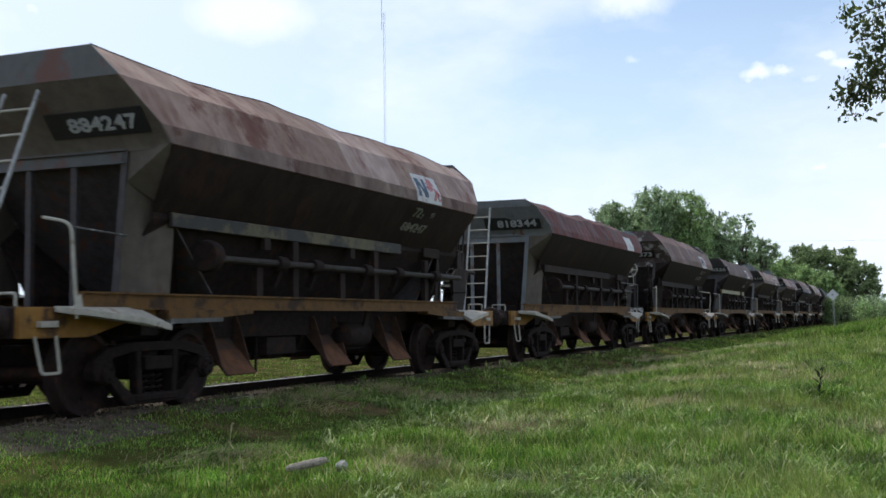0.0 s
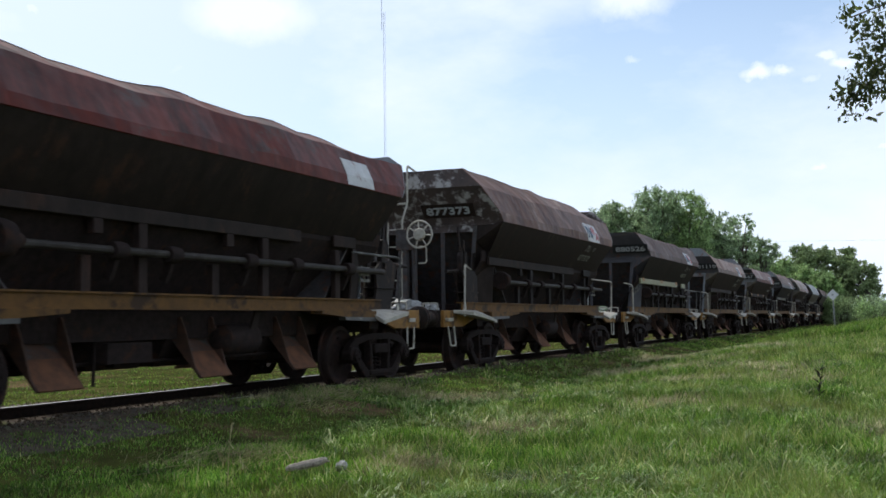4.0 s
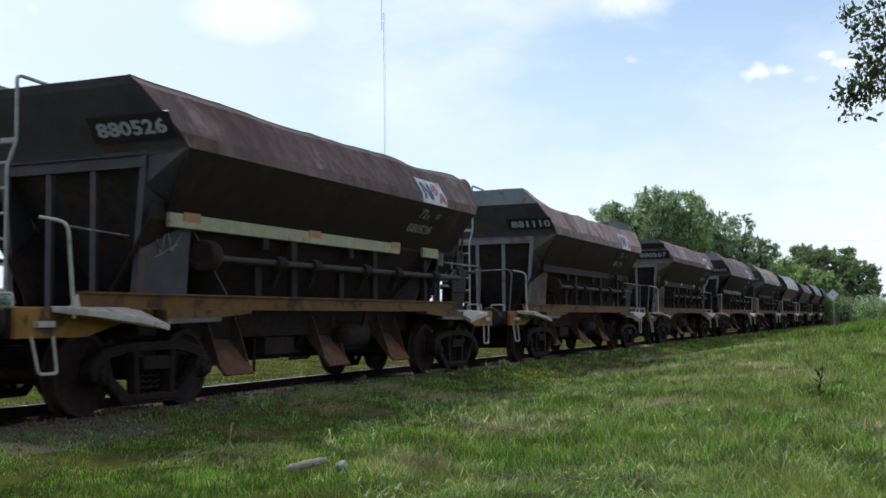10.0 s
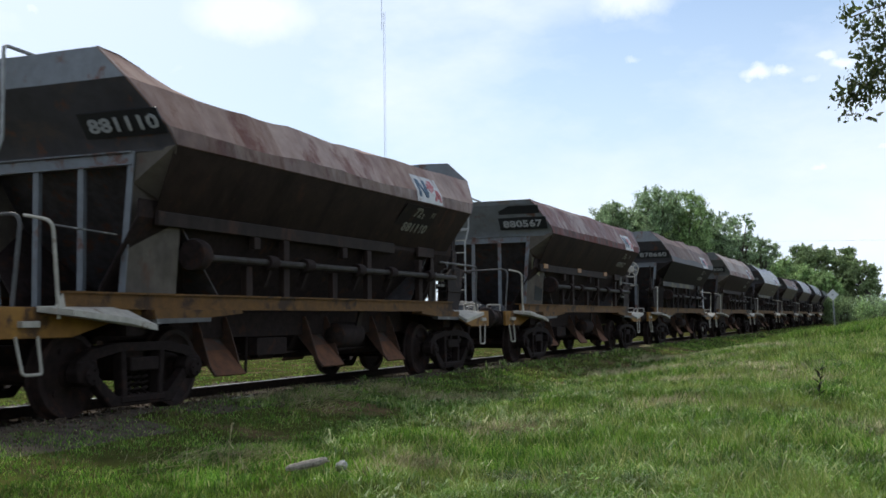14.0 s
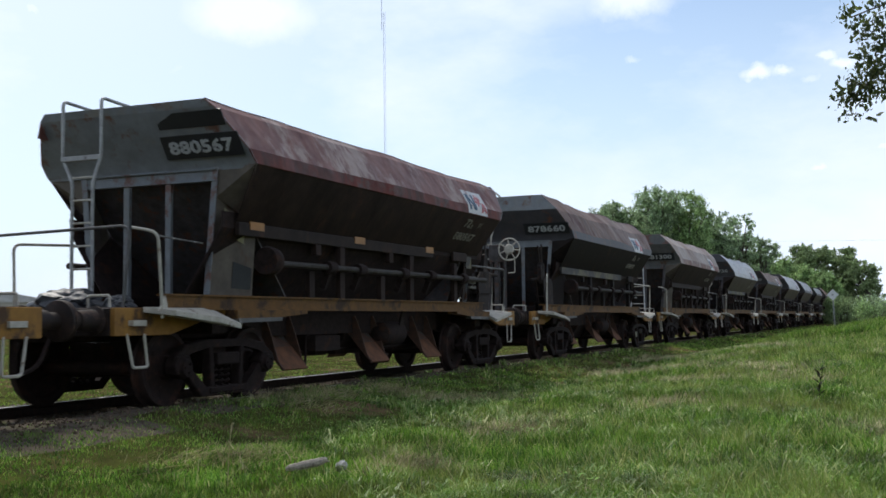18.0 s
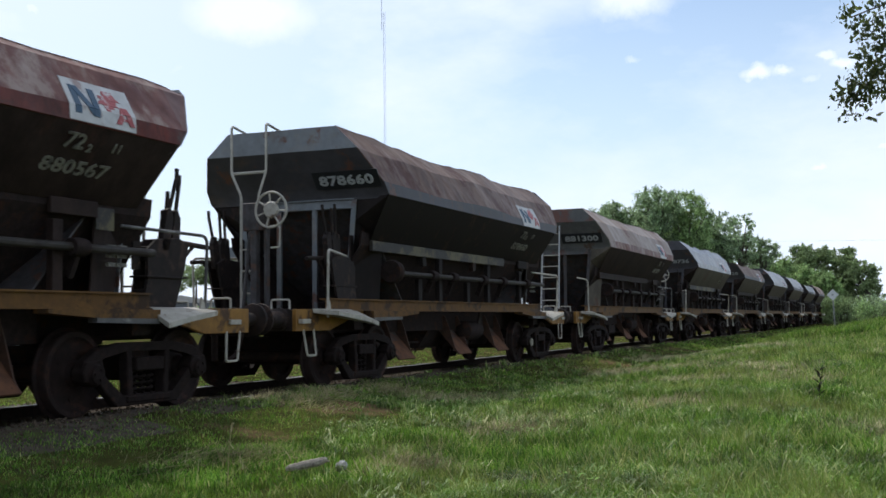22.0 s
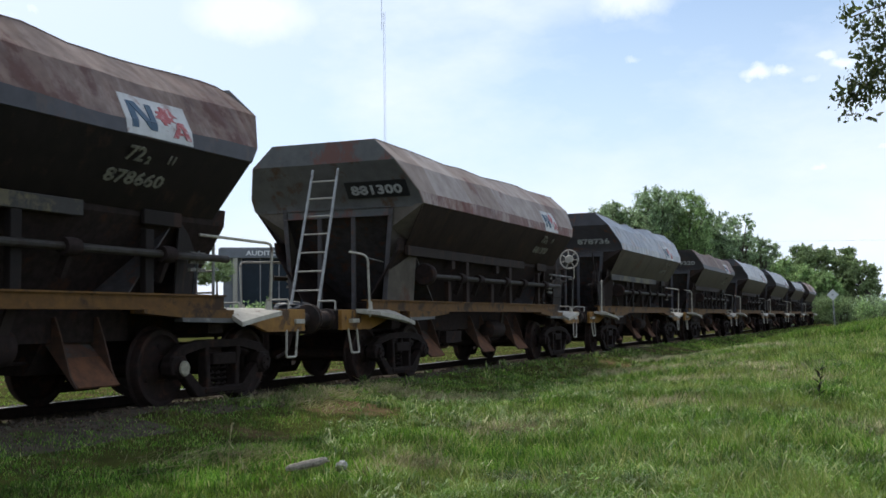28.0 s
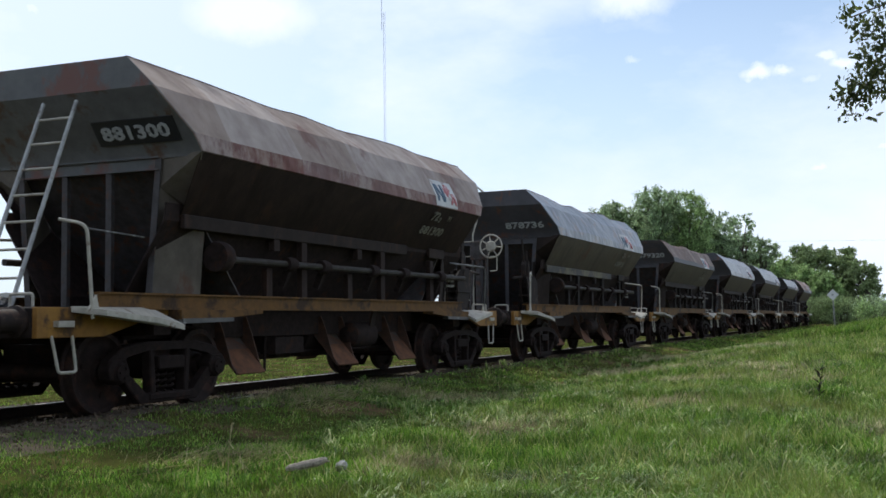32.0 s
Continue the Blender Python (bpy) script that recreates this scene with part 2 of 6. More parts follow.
M_RUST_PANEL = material("dark_rusty_panel", (0.14, 0.08, 0.062), (0.072, 0.04, 0.032), 0.6, scale=2.2, spots=(0.21, 0.14, 0.11), spot_amount=0.34, spot_scale=1.2, streaks=0.8, bump=0.14, runs=(0.06, 0.032, 0.026), run_amount=0.45, run_scale=0.7, sheets=0.22, spec=0.25)
M_RED_PALE = material("faded_red_paint", (0.24, 0.125, 0.105), (0.12, 0.05, 0.042), 0.55, scale=2.6, spots=(0.33, 0.25, 0.215), spot_amount=0.5, spot_scale=1.0, streaks=0.6, bump=0.12, runs=(0.12, 0.048, 0.04), run_amount=0.42, run_scale=0.7, sheets=0.12, spec=0.25)
M_BLUE_PALE = material("pale_blue_grey_paint", (0.1, 0.11, 0.13), (0.062, 0.068, 0.08), 0.32, scale=3, spots=(0.14, 0.085, 0.065), spot_amount=0.44, spot_scale=1.4, streaks=1.8, bump=0.12, runs=(0.2, 0.19, 0.19), run_amount=0.38, run_scale=0.8, sheets=0.2)
M_RAIL_PALE = material("pale_yellow_flaking_paint", (0.14, 0.115, 0.05), (0.08, 0.066, 0.034), 0.65, scale=6, spots=(0.028, 0.023, 0.019), spot_amount=0.72, spot_scale=2.2, bump=0.1)
M_RAIL_CREAM = material("cream_yellow_paint", (0.36, 0.34, 0.2), (0.27, 0.25, 0.14), 0.6, scale=6, spots=(0.06, 0.045, 0.032), spot_amount=0.26, spot_scale=2.4, bump=0.1)
M_YELLOW = material("weathered_yellow_paint", (0.3, 0.15, 0.03), (0.2, 0.095, 0.02), 0.65, scale=7, spots=(0.07, 0.035, 0.016), spot_amount=0.4, spot_scale=2.5, bump=0.1, spec=0.3)
# spotted yellow paint, darkened to carry the shade below the hopper
M_SILL = material("shaded_yellow_paint", (0.17, 0.085, 0.024), (0.1, 0.05, 0.016), 0.7, scale=6, spots=(0.05, 0.028, 0.015), spot_amount=0.45, spot_scale=2.0, bump=0.1, spec=0.2)
M_ORANGE = material("orange_reflector", (0.35, 0.15, 0.02), (0.25, 0.1, 0.015), 0.5, scale=12, bump=0.0)
M_BAG = material("black_plastic_bag", (0.03, 0.032, 0.036), (0.015, 0.016, 0.018), 0.4, scale=20, bump=0.6)
M_BAG_PALE = material("pale_plastic_bag", (0.4, 0.4, 0.38), (0.25, 0.25, 0.24), 0.5, scale=20, bump=0.6)
M_BAG_GREEN = material("green_and_grey_plastic", (0.2, 0.3, 0.12), (0.12, 0.14, 0.1), 0.45, scale=14, spots=(0.4, 0.42, 0.4), spot_amount=0.45, spot_scale=9, bump=0.6)
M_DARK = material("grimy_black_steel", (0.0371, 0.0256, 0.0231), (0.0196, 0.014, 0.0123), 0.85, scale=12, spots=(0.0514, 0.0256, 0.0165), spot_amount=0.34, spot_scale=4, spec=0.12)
M_LEVER = material("rusty_lever_steel", (0.026, 0.018, 0.015), (0.014, 0.01, 0.009), 0.75, scale=9, spots=(0.055, 0.032, 0.023), spot_amount=0.42, spot_scale=5, spec=0.25)
M_STAND = material("grimy_blue_grey_steel", (0.0825, 0.075, 0.0757), (0.044, 0.038, 0.0359), 0.65, scale=7, spots=(0.099, 0.05, 0.034), spot_amount=0.4, spot_scale=5, spec=0.3)
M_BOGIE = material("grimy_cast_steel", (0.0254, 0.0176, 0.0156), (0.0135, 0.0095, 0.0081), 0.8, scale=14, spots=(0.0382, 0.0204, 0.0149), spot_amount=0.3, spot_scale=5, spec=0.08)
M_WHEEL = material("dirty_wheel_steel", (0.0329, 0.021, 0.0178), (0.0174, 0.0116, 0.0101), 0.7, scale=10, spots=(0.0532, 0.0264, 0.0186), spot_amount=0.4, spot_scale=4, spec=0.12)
M_SHAFT = material("worn_shaft_steel", (0.06, 0.05, 0.042), (0.022, 0.019, 0.016), 0.65, scale=3, spots=(0.028, 0.02, 0.015), spot_amount=0.55, spot_scale=2.4, spec=0.3)
M_RUST = material("rusted_steel", (0.1, 0.045, 0.026), (0.05, 0.027, 0.018), 0.8, scale=9, spots=(0.06, 0.055, 0.05), spot_amount=0.42, spot_scale=3)
M_RUST_BRIGHT = material("fresh_orange_rust", (0.19, 0.088, 0.048), (0.1, 0.05, 0.032), 0.85, scale=7, spots=(0.07, 0.045, 0.035), spot_amount=0.4, spot_scale=3, spec=0.15)
M_LIP = material("rusty_rim_edge", (0.14, 0.075, 0.052), (0.07, 0.04, 0.03), 0.8, scale=6, spots=(0.24, 0.18, 0.15), spot_amount=0.4, spot_scale=3)
M_WHITE = material("chalky_white_paint", (0.475, 0.4416, 0.3698), (0.342, 0.3128, 0.258), 0.6, scale=9, spots=(0.152, 0.1012, 0.0688), spot_amount=0.26, spot_scale=5, bump=0.08)
M_RAILING = material("grimy_grey_tube", (0.1, 0.095, 0.09), (0.06, 0.057, 0.055), 0.55, scale=9, spots=(0.3, 0.29, 0.27), spot_amount=0.3, spot_scale=3, bump=0.05)
M_RAILING2 = material("worn_white_tube", (0.38, 0.38, 0.36), (0.25, 0.25, 0.24), 0.5, scale=9, spots=(0.12, 0.1, 0.09), spot_amount=0.32, spot_scale=4, bump=0.05)
M_PLATE = material("black_panel_paint", (0.018, 0.02, 0.022), (0.012, 0.013, 0.015), 0.5, scale=9, bump=0.03)
M_LETTER = material("stencil_white", (0.46, 0.47, 0.47), (0.3, 0.31, 0.31), 0.6, scale=16, spots=(0.09, 0.09, 0.09), spot_amount=0.3, spot_scale=9, bump=0.0)
M_FADED = material("faded_stencil", (0.24, 0.225, 0.18), (0.14, 0.13, 0.105), 0.6, scale=16, spots=(0.05, 0.047, 0.04), spot_amount=0.4, spot_scale=7, bump=0.0)
M_BADGE = material("dirty_white_patch", (0.62, 0.62, 0.6), (0.48, 0.47, 0.45), 0.5, scale=6, spots=(0.34, 0.26, 0.23), spot_amount=0.3, spot_scale=3, bump=0.05)
M_BADGE_BLUE = material("blue_mark", (0.03, 0.085, 0.15), (0.02, 0.06, 0.1), 0.5, scale=9, bump=0.0)
M_BADGE_RED = material("red_mark", (0.46, 0.09, 0.09), (0.36, 0.06, 0.06), 0.5, scale=9, spots=(0.6, 0.55, 0.53), spot_amount=0.42, spot_scale=9, bump=0.0)
M_STEEL = material("polished_rail_steel", (0.3, 0.29, 0.28), (0.16, 0.15, 0.14), 0.45, metal=1.0, scale=6, bump=0.02)
M_RAILSIDE = material("rusty_rail_side", (0.04, 0.026, 0.02), (0.018, 0.013, 0.011), 0.9, scale=15, spec=0.15)
M_SLEEPER = material("old_timber", (0.05, 0.04, 0.033), (0.025, 0.021, 0.018), 0.95, scale=8, bump=0.5, spec=0.1)
M_STONE = material("dirty_ballast", (0.1377, 0.102, 0.0701), (0.0486, 0.0375, 0.0268), 0.95, scale=30, bump=0.3, spec=0.1)
M_DRIFT = material("bleached_wood", (0.435, 0.3842, 0.3117), (0.232, 0.1958, 0.1522), 0.85, scale=25, spots=(0.145, 0.116, 0.087), spot_amount=0.35, spot_scale=14, bump=0.4)
M_BARK = material("bark", (0.14, 0.12, 0.1), (0.08, 0.068, 0.056), 0.9, scale=6, bump=0.5)
M_POST = material("galvanised_post", (0.32, 0.32, 0.31), (0.22, 0.22, 0.215), 0.5, scale=9, bump=0.03)
M_ALU = material("bare_aluminium", (0.7, 0.7, 0.7), (0.6, 0.6, 0.6), 0.45, scale=5, bump=0.02)
M_SIGN_WHITE = material("white_enamel", (0.85, 0.85, 0.84), (0.78, 0.78, 0.77), 0.4, scale=2, bump=0.0)
M_MAST = material("mast_paint", (0.7, 0.72, 0.78), (0.6, 0.62, 0.68), 0.6, scale=0.4, bump=0.0)
M_CONCRETE = material("grey_concrete", (0.2, 0.215, 0.235), (0.15, 0.16, 0.175), 0.8, scale=0.6, bump=0.1)
M_CREAM = material("cream_render", (0.5, 0.46, 0.38), (0.4, 0.37, 0.31), 0.85, scale=0.7, bump=0.1)
M_ROOF = material("pale_sheet_roof", (0.55, 0.53, 0.5), (0.4, 0.38, 0.36), 0.6, scale=0.8, bump=0.1)
M_GLASS = material("tinted_glass", (0.02, 0.03, 0.042), (0.015, 0.022, 0.03), 0.25, scale=0.5, bump=0.0, spec=0.12)
M_PLASTIC = material("clear_plastic", (0.6, 0.6, 0.58), (0.5, 0.5, 0.48), 0.2, scale=20, bump=0.1)
M_PLASTIC.node_tree.nodes["Principled BSDF"].inputs["Transmission Weight"].default_value = 0.35


def leafy(name, tones, patch=None, through=0.35, rough=0.6):
    """Leaves and blades: a tone for each of them, light passing through, and paler stretches of ground."""
    m = bpy.data.materials.new(name)
    m.use_nodes = True
    n, l = m.node_tree.nodes, m.node_tree.links
    bsdf, out = n["Principled BSDF"], n["Material Output"]
    geo = n.new("ShaderNodeNewGeometry")
    ramp = n.new("ShaderNodeValToRGB")
    els = ramp.color_ramp.elements
    while len(els) < len(tones):
        els.new(0.5)
    for e, (pos, c) in zip(els, tones):
        e.position, e.color = pos, (*c, 1)
    l.new(geo.outputs["Random Per Island"], ramp.inputs[0])
    col = ramp.outputs[0]
    tex = n.new("ShaderNodeTexCoord")
    big = n.new("ShaderNodeTexNoise")
    big.inputs["Scale"].default_value, big.inputs["Detail"].default_value = 0.55, 4
    l.new(tex.outputs["Object"], big.inputs["Vector"])
    mix = n.new("ShaderNodeMix")
    mix.data_type = "RGBA"
    rng = n.new("ShaderNodeMapRange")
    rng.inputs["From Min"].default_value, rng.inputs["From Max"].default_value, rng.inputs["To Max"].default_value = 0.5, 0.68, 0.6
    l.new(big.outputs[0], rng.inputs[0])
    l.new(rng.outputs[0], mix.inputs["Factor"])
    l.new(col, mix.inputs["A"])
    mix.inputs["B"].default_value = (*(patch or tones[-1][1]), 1)
    tuft = n.new("ShaderNodeTexNoise")
    tuft.inputs["Scale"].default_value, tuft.inputs["Detail"].default_value = 2.3, 3
    l.new(tex.outputs["Object"], tuft.inputs["Vector"])
    light = n.new("ShaderNodeMapRange")
    light.inputs["From Min"].default_value, light.inputs["From Max"].default_value, light.inputs["To Min"].default_value, light.inputs["To Max"].default_value = 0.34, 0.66, 0.5, 1.6
    l.new(tuft.outputs[0], light.inputs[0])
    tone = n.new("ShaderNodeHueSaturation")
    l.new(light.outputs[0], tone.inputs["Value"])
    l.new(mix.outputs["Result"], tone.inputs["Color"])
    mix = tone
    l.new(mix.outputs[0], bsdf.inputs["Base Color"])
    bsdf.inputs["Roughness"].default_value = rough
    bsdf.inputs["Specular IOR Level"].default_value = 0.25
    trans = n.new("ShaderNodeBsdfTranslucent")
    l.new(mix.outputs[0], trans.inputs[0])
    both = n.new("ShaderNodeMixShader")
    both.inputs[0].default_value = through
    l.new(bsdf.outputs[0], both.inputs[1])
    l.new(trans.outputs[0], both.inputs[2])
    l.new(both.outputs[0], out.inputs[0])
    return m


M_GRASS = leafy("grass_blades", [(0.0, (0.0286, 0.0712, 0.0097)), (0.3, (0.081, 0.178, 0.0179)), (0.62, (0.1525, 0.3051, 0.0342)), (0.86, (0.2477, 0.3865, 0.0693)), (0.95, (0.362, 0.3763, 0.1301)), (1.0, (0.5145, 0.4883, 0.244))], (0.2477, 0.2493, 0.0693), 0.36, 0.38)
# palest tones of these two: dry blades, and sky glints painted as colour
M_GRASS_PALE = leafy("long_pale_blades", [(0.0, (0.0918, 0.1806, 0.0216)), (0.4, (0.1836, 0.2947, 0.0504)), (0.75, (0.3488, 0.3993, 0.108)), (1.0, (0.5692, 0.5323, 0.2448))], (0.2754, 0.3042, 0.072), 0.3, 0.4)
M_TUFT = leafy("tuft_blades", [(0.0, (0.0605, 0.13, 0.017)), (0.45, (0.131, 0.23, 0.0382)), (0.75, (0.2419, 0.32, 0.085)), (1.0, (0.5242, 0.52, 0.255))], (0.1411, 0.25, 0.0425), 0.3, 0.45)
M_WEED = leafy("weed_leaves", [(0.0, (0.1, 0.24, 0.03)), (0.6, (0.18, 0.36, 0.045)), (1.0, (0.3, 0.48, 0.08))], None, 0.35, 0.5)
M_STRAW = leafy("straw", [(0.0, (0.2, 0.18, 0.08)), (0.5, (0.34, 0.3, 0.15)), (1.0, (0.48, 0.43, 0.26))], None, 0.25, 0.7)
# far foliage: tones lightened and greyed, with distance haze put into the colour
M_LEAF = leafy("tree_leaves", [(0.0, (0.1487, 0.2211, 0.12)), (0.5, (0.2712, 0.3715, 0.2)), (1.0, (0.455, 0.5661, 0.34))], (0.315, 0.4246, 0.23), 0.52)
M_LEAF2 = leafy("pale_tree_leaves", [(0.0, (0.1463, 0.2306, 0.0938)), (0.5, (0.2681, 0.387, 0.1594)), (1.0, (0.4225, 0.5518, 0.2531))], (0.325, 0.4447, 0.1875), 0.52)
M_LEAF3 = leafy("dark_tree_leaves", [(0.0, (0.138, 0.1997, 0.0939)), (0.5, (0.2329, 0.3125, 0.1445)), (1.0, (0.345, 0.434, 0.2023))], (0.2587, 0.3386, 0.1517), 0.42)
M_LEAF_NEAR = leafy("bough_leaves", [(0.0, (0.035, 0.055, 0.025)), (0.5, (0.075, 0.105, 0.035)), (1.0, (0.14, 0.17, 0.05))], (0.085, 0.105, 0.03), 0.38, 0.5)
M_DARK_LEAF = leafy("withered_leaf", [(0.0, (0.02, 0.02, 0.012)), (1.0, (0.05, 0.05, 0.025))], None, 0.1)
M_GROUND = material("meadow_soil", (0.077, 0.085, 0.022), (0.0352, 0.036, 0.014), 1.0, scale=2.5, spots=(0.132, 0.092, 0.05), spot_amount=0.4, spot_scale=0.7, bump=0.4, spec=0.0)
M_DIRT = material("trackside_dirt", (0.112, 0.088, 0.0672), (0.056, 0.0448, 0.0352), 1.0, scale=9, spots=(0.08, 0.096, 0.032), spot_amount=0.4, spot_scale=1.5, bump=0.6, spec=0.05)


# ---- building tools ----
MESHES = {}


def box(bm, x0, x1, y0, y1, z0, z1, m=None):
    pts = [(x, y, z) for z in (z0, z1) for y in (y0, y1) for x in (x0, x1)]
    v = [bm.verts.new(m @ Vector(p) if m else p) for p in pts]
    for f in ((0, 2, 3, 1), (4, 5, 7, 6), (0, 1, 5, 4), (2, 6, 7, 3), (0, 4, 6, 2), (1, 3, 7, 5)):
        bm.faces.new([v[i] for i in f])
    return v


def prism(bm, pts, axis, a, b):
    """A flat outline (pairs) drawn out along an axis from a to b; pairs are the other two axes in order."""
    def place(p, h):
        return {"x": (h, p[0], p[1]), "y": (p[0], h, p[1]), "z": (p[0], p[1], h)}[axis]
    lo, hi = ([bm.verts.new(place(p, h)) for p in pts] for h in (a, b))
    n = len(pts)
    bm.faces.new(lo), bm.faces.new(hi[::-1])
    for i in range(n):
        bm.faces.new((lo[i], hi[i], hi[(i + 1) % n], lo[(i + 1) % n]))


def tube(bm, pts, r, seg=8, closed=False):
    """A round bar along a line of points."""
    pts = [Vector(p) for p in pts]
    n = len(pts)
    rings, ref = [], None
    for i, p in enumerate(pts):
        a, b = pts[i - 1] if (i or closed) else p, pts[(i + 1) % n] if (i < n - 1 or closed) else p
        d = (b - a).normalized()
        if ref is None:
            ref = d.orthogonal()
        ref = (ref - d * ref.dot(d)).normalized()
        o = d.cross(ref)
        rings.append([bm.verts.new(p + r * (math.cos(k * math.tau / seg) * ref + math.sin(k * math.tau / seg) * o)) for k in range(seg)])
    for i in range(n if closed else n - 1):
        A, B = rings[i], rings[(i + 1) % n]
        for k in range(seg):
            bm.faces.new((A[k], A[(k + 1) % seg], B[(k + 1) % seg], B[k]))
    if not closed:
        bm.faces.new(rings[0][::-1]), bm.faces.new(rings[-1])


def lathe(bm, profile, m, seg=24):
    """A profile of (radius, height) turned about z, placed by m."""
    rings = [[bm.verts.new(m @ Vector((r * math.cos(k * math.tau / seg), r * math.sin(k * math.tau / seg), z))) for k in range(seg)] for r, z in profile]
    for A, B in zip(rings, rings[1:]):
        for k in range(seg):
            bm.faces.new((A[k], A[(k + 1) % seg], B[(k + 1) % seg], B[k]))
    bm.faces.new(rings[0][::-1]), bm.faces.new(rings[-1])


def lathe_between(bm, p, q, r0, r1, seg=7):
    d = (q - p)
    m = Matrix.Translation(p) @ d.to_track_quat("Z", "Y").to_matrix().to_4x4()
    lathe(bm, [(r0, 0), (r1, d.length)], m, seg)


def slab(bm, pts, thick):
    """A flat plate through the points, given a thickness along its normal."""
    p = [Vector(q) for q in pts]
    n = (p[1] - p[0]).cross(p[2] - p[0]).normalized() * thick / 2
    a, b = [bm.verts.new(q + n) for q in p], [bm.verts.new(q - n) for q in p]
    bm.faces.new(a), bm.faces.new(b[::-1])
    for i in range(len(p)):
        bm.faces.new((a[i], b[i], b[(i + 1) % len(p)], a[(i + 1) % len(p)]))


def rounded(pts, r, steps=4):
    """A line of points with its inner corners rounded."""
    pts = [Vector(p) for p in pts]
    out = [pts[0]]
    for a, b, c in zip(pts, pts[1:], pts[2:]):
        p, q = b + (a - b).normalized() * r, b + (c - b).normalized() * r
        for k in range(steps + 1):
            t = k / steps
            out.append(p * (1 - t) ** 2 + b * 2 * t * (1 - t) + q * t * t)
    return out + [pts[-1]]


def mesh_of(key, build, bevel=0.0, smooth=False, sharp=35):
    """A mesh made once under a key and shared by all alike parts."""
    if key not in MESHES:
        bm = bmesh.new()
        build(bm)
        if bevel:
            bmesh.ops.bevel(bm, geom=bm.edges[:], offset=bevel, segments=1, affect="EDGES", clamp_overlap=True)
        bmesh.ops.recalc_face_normals(bm, faces=bm.faces[:])
        me = bpy.data.meshes.new(key)
        bm.to_mesh(me)
        bm.free()
        if smooth:
            me.shade_smooth()
            me.set_sharp_from_angle(angle=radians(sharp))
        MESHES[key] = me
    return MESHES[key]


def part(name, mesh, mat, parent=None, label="", at=None):
    """One mesh object, under a thing or a part; its material belongs to the object."""
    ob = new(name, mesh)
    if not mesh.materials:
        mesh.materials.append(None)
    ob.material_slots[0].link = "OBJECT"
    ob.material_slots[0].material = mat
    if parent:
        ob.parent = parent
    if at is not None:
        ob.matrix_basis = at
    if label:
        ob["label"] = label
    return ob


# ---- hopper wagons ----
HIP = [(0.92, 4.78, 3.78), (1.29, 4.79, 3.435), (1.54, 4.43, 2.97)]
FLAT = [(1.17, 4.79, 3.5), (1.27, 4.75, 3.41), (1.54, 4.43, 2.95)]
BENT = [(1.1, 4.79, 3.5), (1.34, 4.75, 3.34), (1.54, 4.43, 2.95)]
WAIST, LOW = (1.56, 4.29, 2.785), (1.15, 4.1, 2.13)


CRUMPLES = {3: (2.5, 4.5, 0.25), 9: (-4.7, -3.2, 0.28), 7: (4.2, 4.79, 0.09), 11: (4.3, 4.79, 0.07), 13: (3.9, 4.78, 0.08), 1: (3.4, 4.7, 0.06)}


def plate_point(row, i, y, ny, seed, dent):
    """A point of a folded plate's i-th line of folding, bent by noise."""
    x, hl, z = row
    u = (y + hl) / (2 * hl)
    k = dent * (1.5 if i == 0 else 0.8) * max(math.sin(math.pi * min(max(u, 0), 1)), 0) ** 0.5
    d = noise.noise((y * 0.5 + seed * 7.3, z * 1.1, seed)) * k + noise.noise((y * 1.6, z * 2.2 + seed, 3.1 * seed)) * k * 0.45 - k * 0.45
    a, b, c = CRUMPLES[seed] if seed in CRUMPLES and i == 0 and z > 3.4 else (0, 1, 0)
    q = min(max((y - a) / (b - a), 0), 1)
    return Vector((x + d * 0.5 * (0.4 if i == 0 else 1) + 0.35 * c * q, y, z + d - c * q * q * (3 - 2 * q)))


def folded_plate(bm, rows, ny, seed, dents, wall=0.012, first=0):
    """A plate along y, folded across: rows of (x, half length, z); bent by noise and given a thickness."""
    grid = [[plate_point(row, i + first, -row[1] + 2 * row[1] * j / ny, ny, seed, dents[i]) for j in range(ny + 1)] for i, row in enumerate(rows)]
    a = [[bm.verts.new(p) for p in line] for line in grid]
    b = [[bm.verts.new(p - Vector((wall, 0, wall * 0.6))) for p in line] for line in grid]
    n = len(rows) - 1
    for i in range(n):
        for j in range(ny):
            bm.faces.new((a[i][j], a[i][j + 1], a[i + 1][j + 1], a[i + 1][j]))
            bm.faces.new((b[i][j], b[i + 1][j], b[i + 1][j + 1], b[i][j + 1]))
        for j in (0, ny):
            bm.faces.new((a[i][j], a[i + 1][j], b[i + 1][j], b[i][j]))
    for j in range(ny):
        for i in (0, n):
            bm.faces.new((a[i][j], a[i][j + 1], b[i][j + 1], b[i][j]))


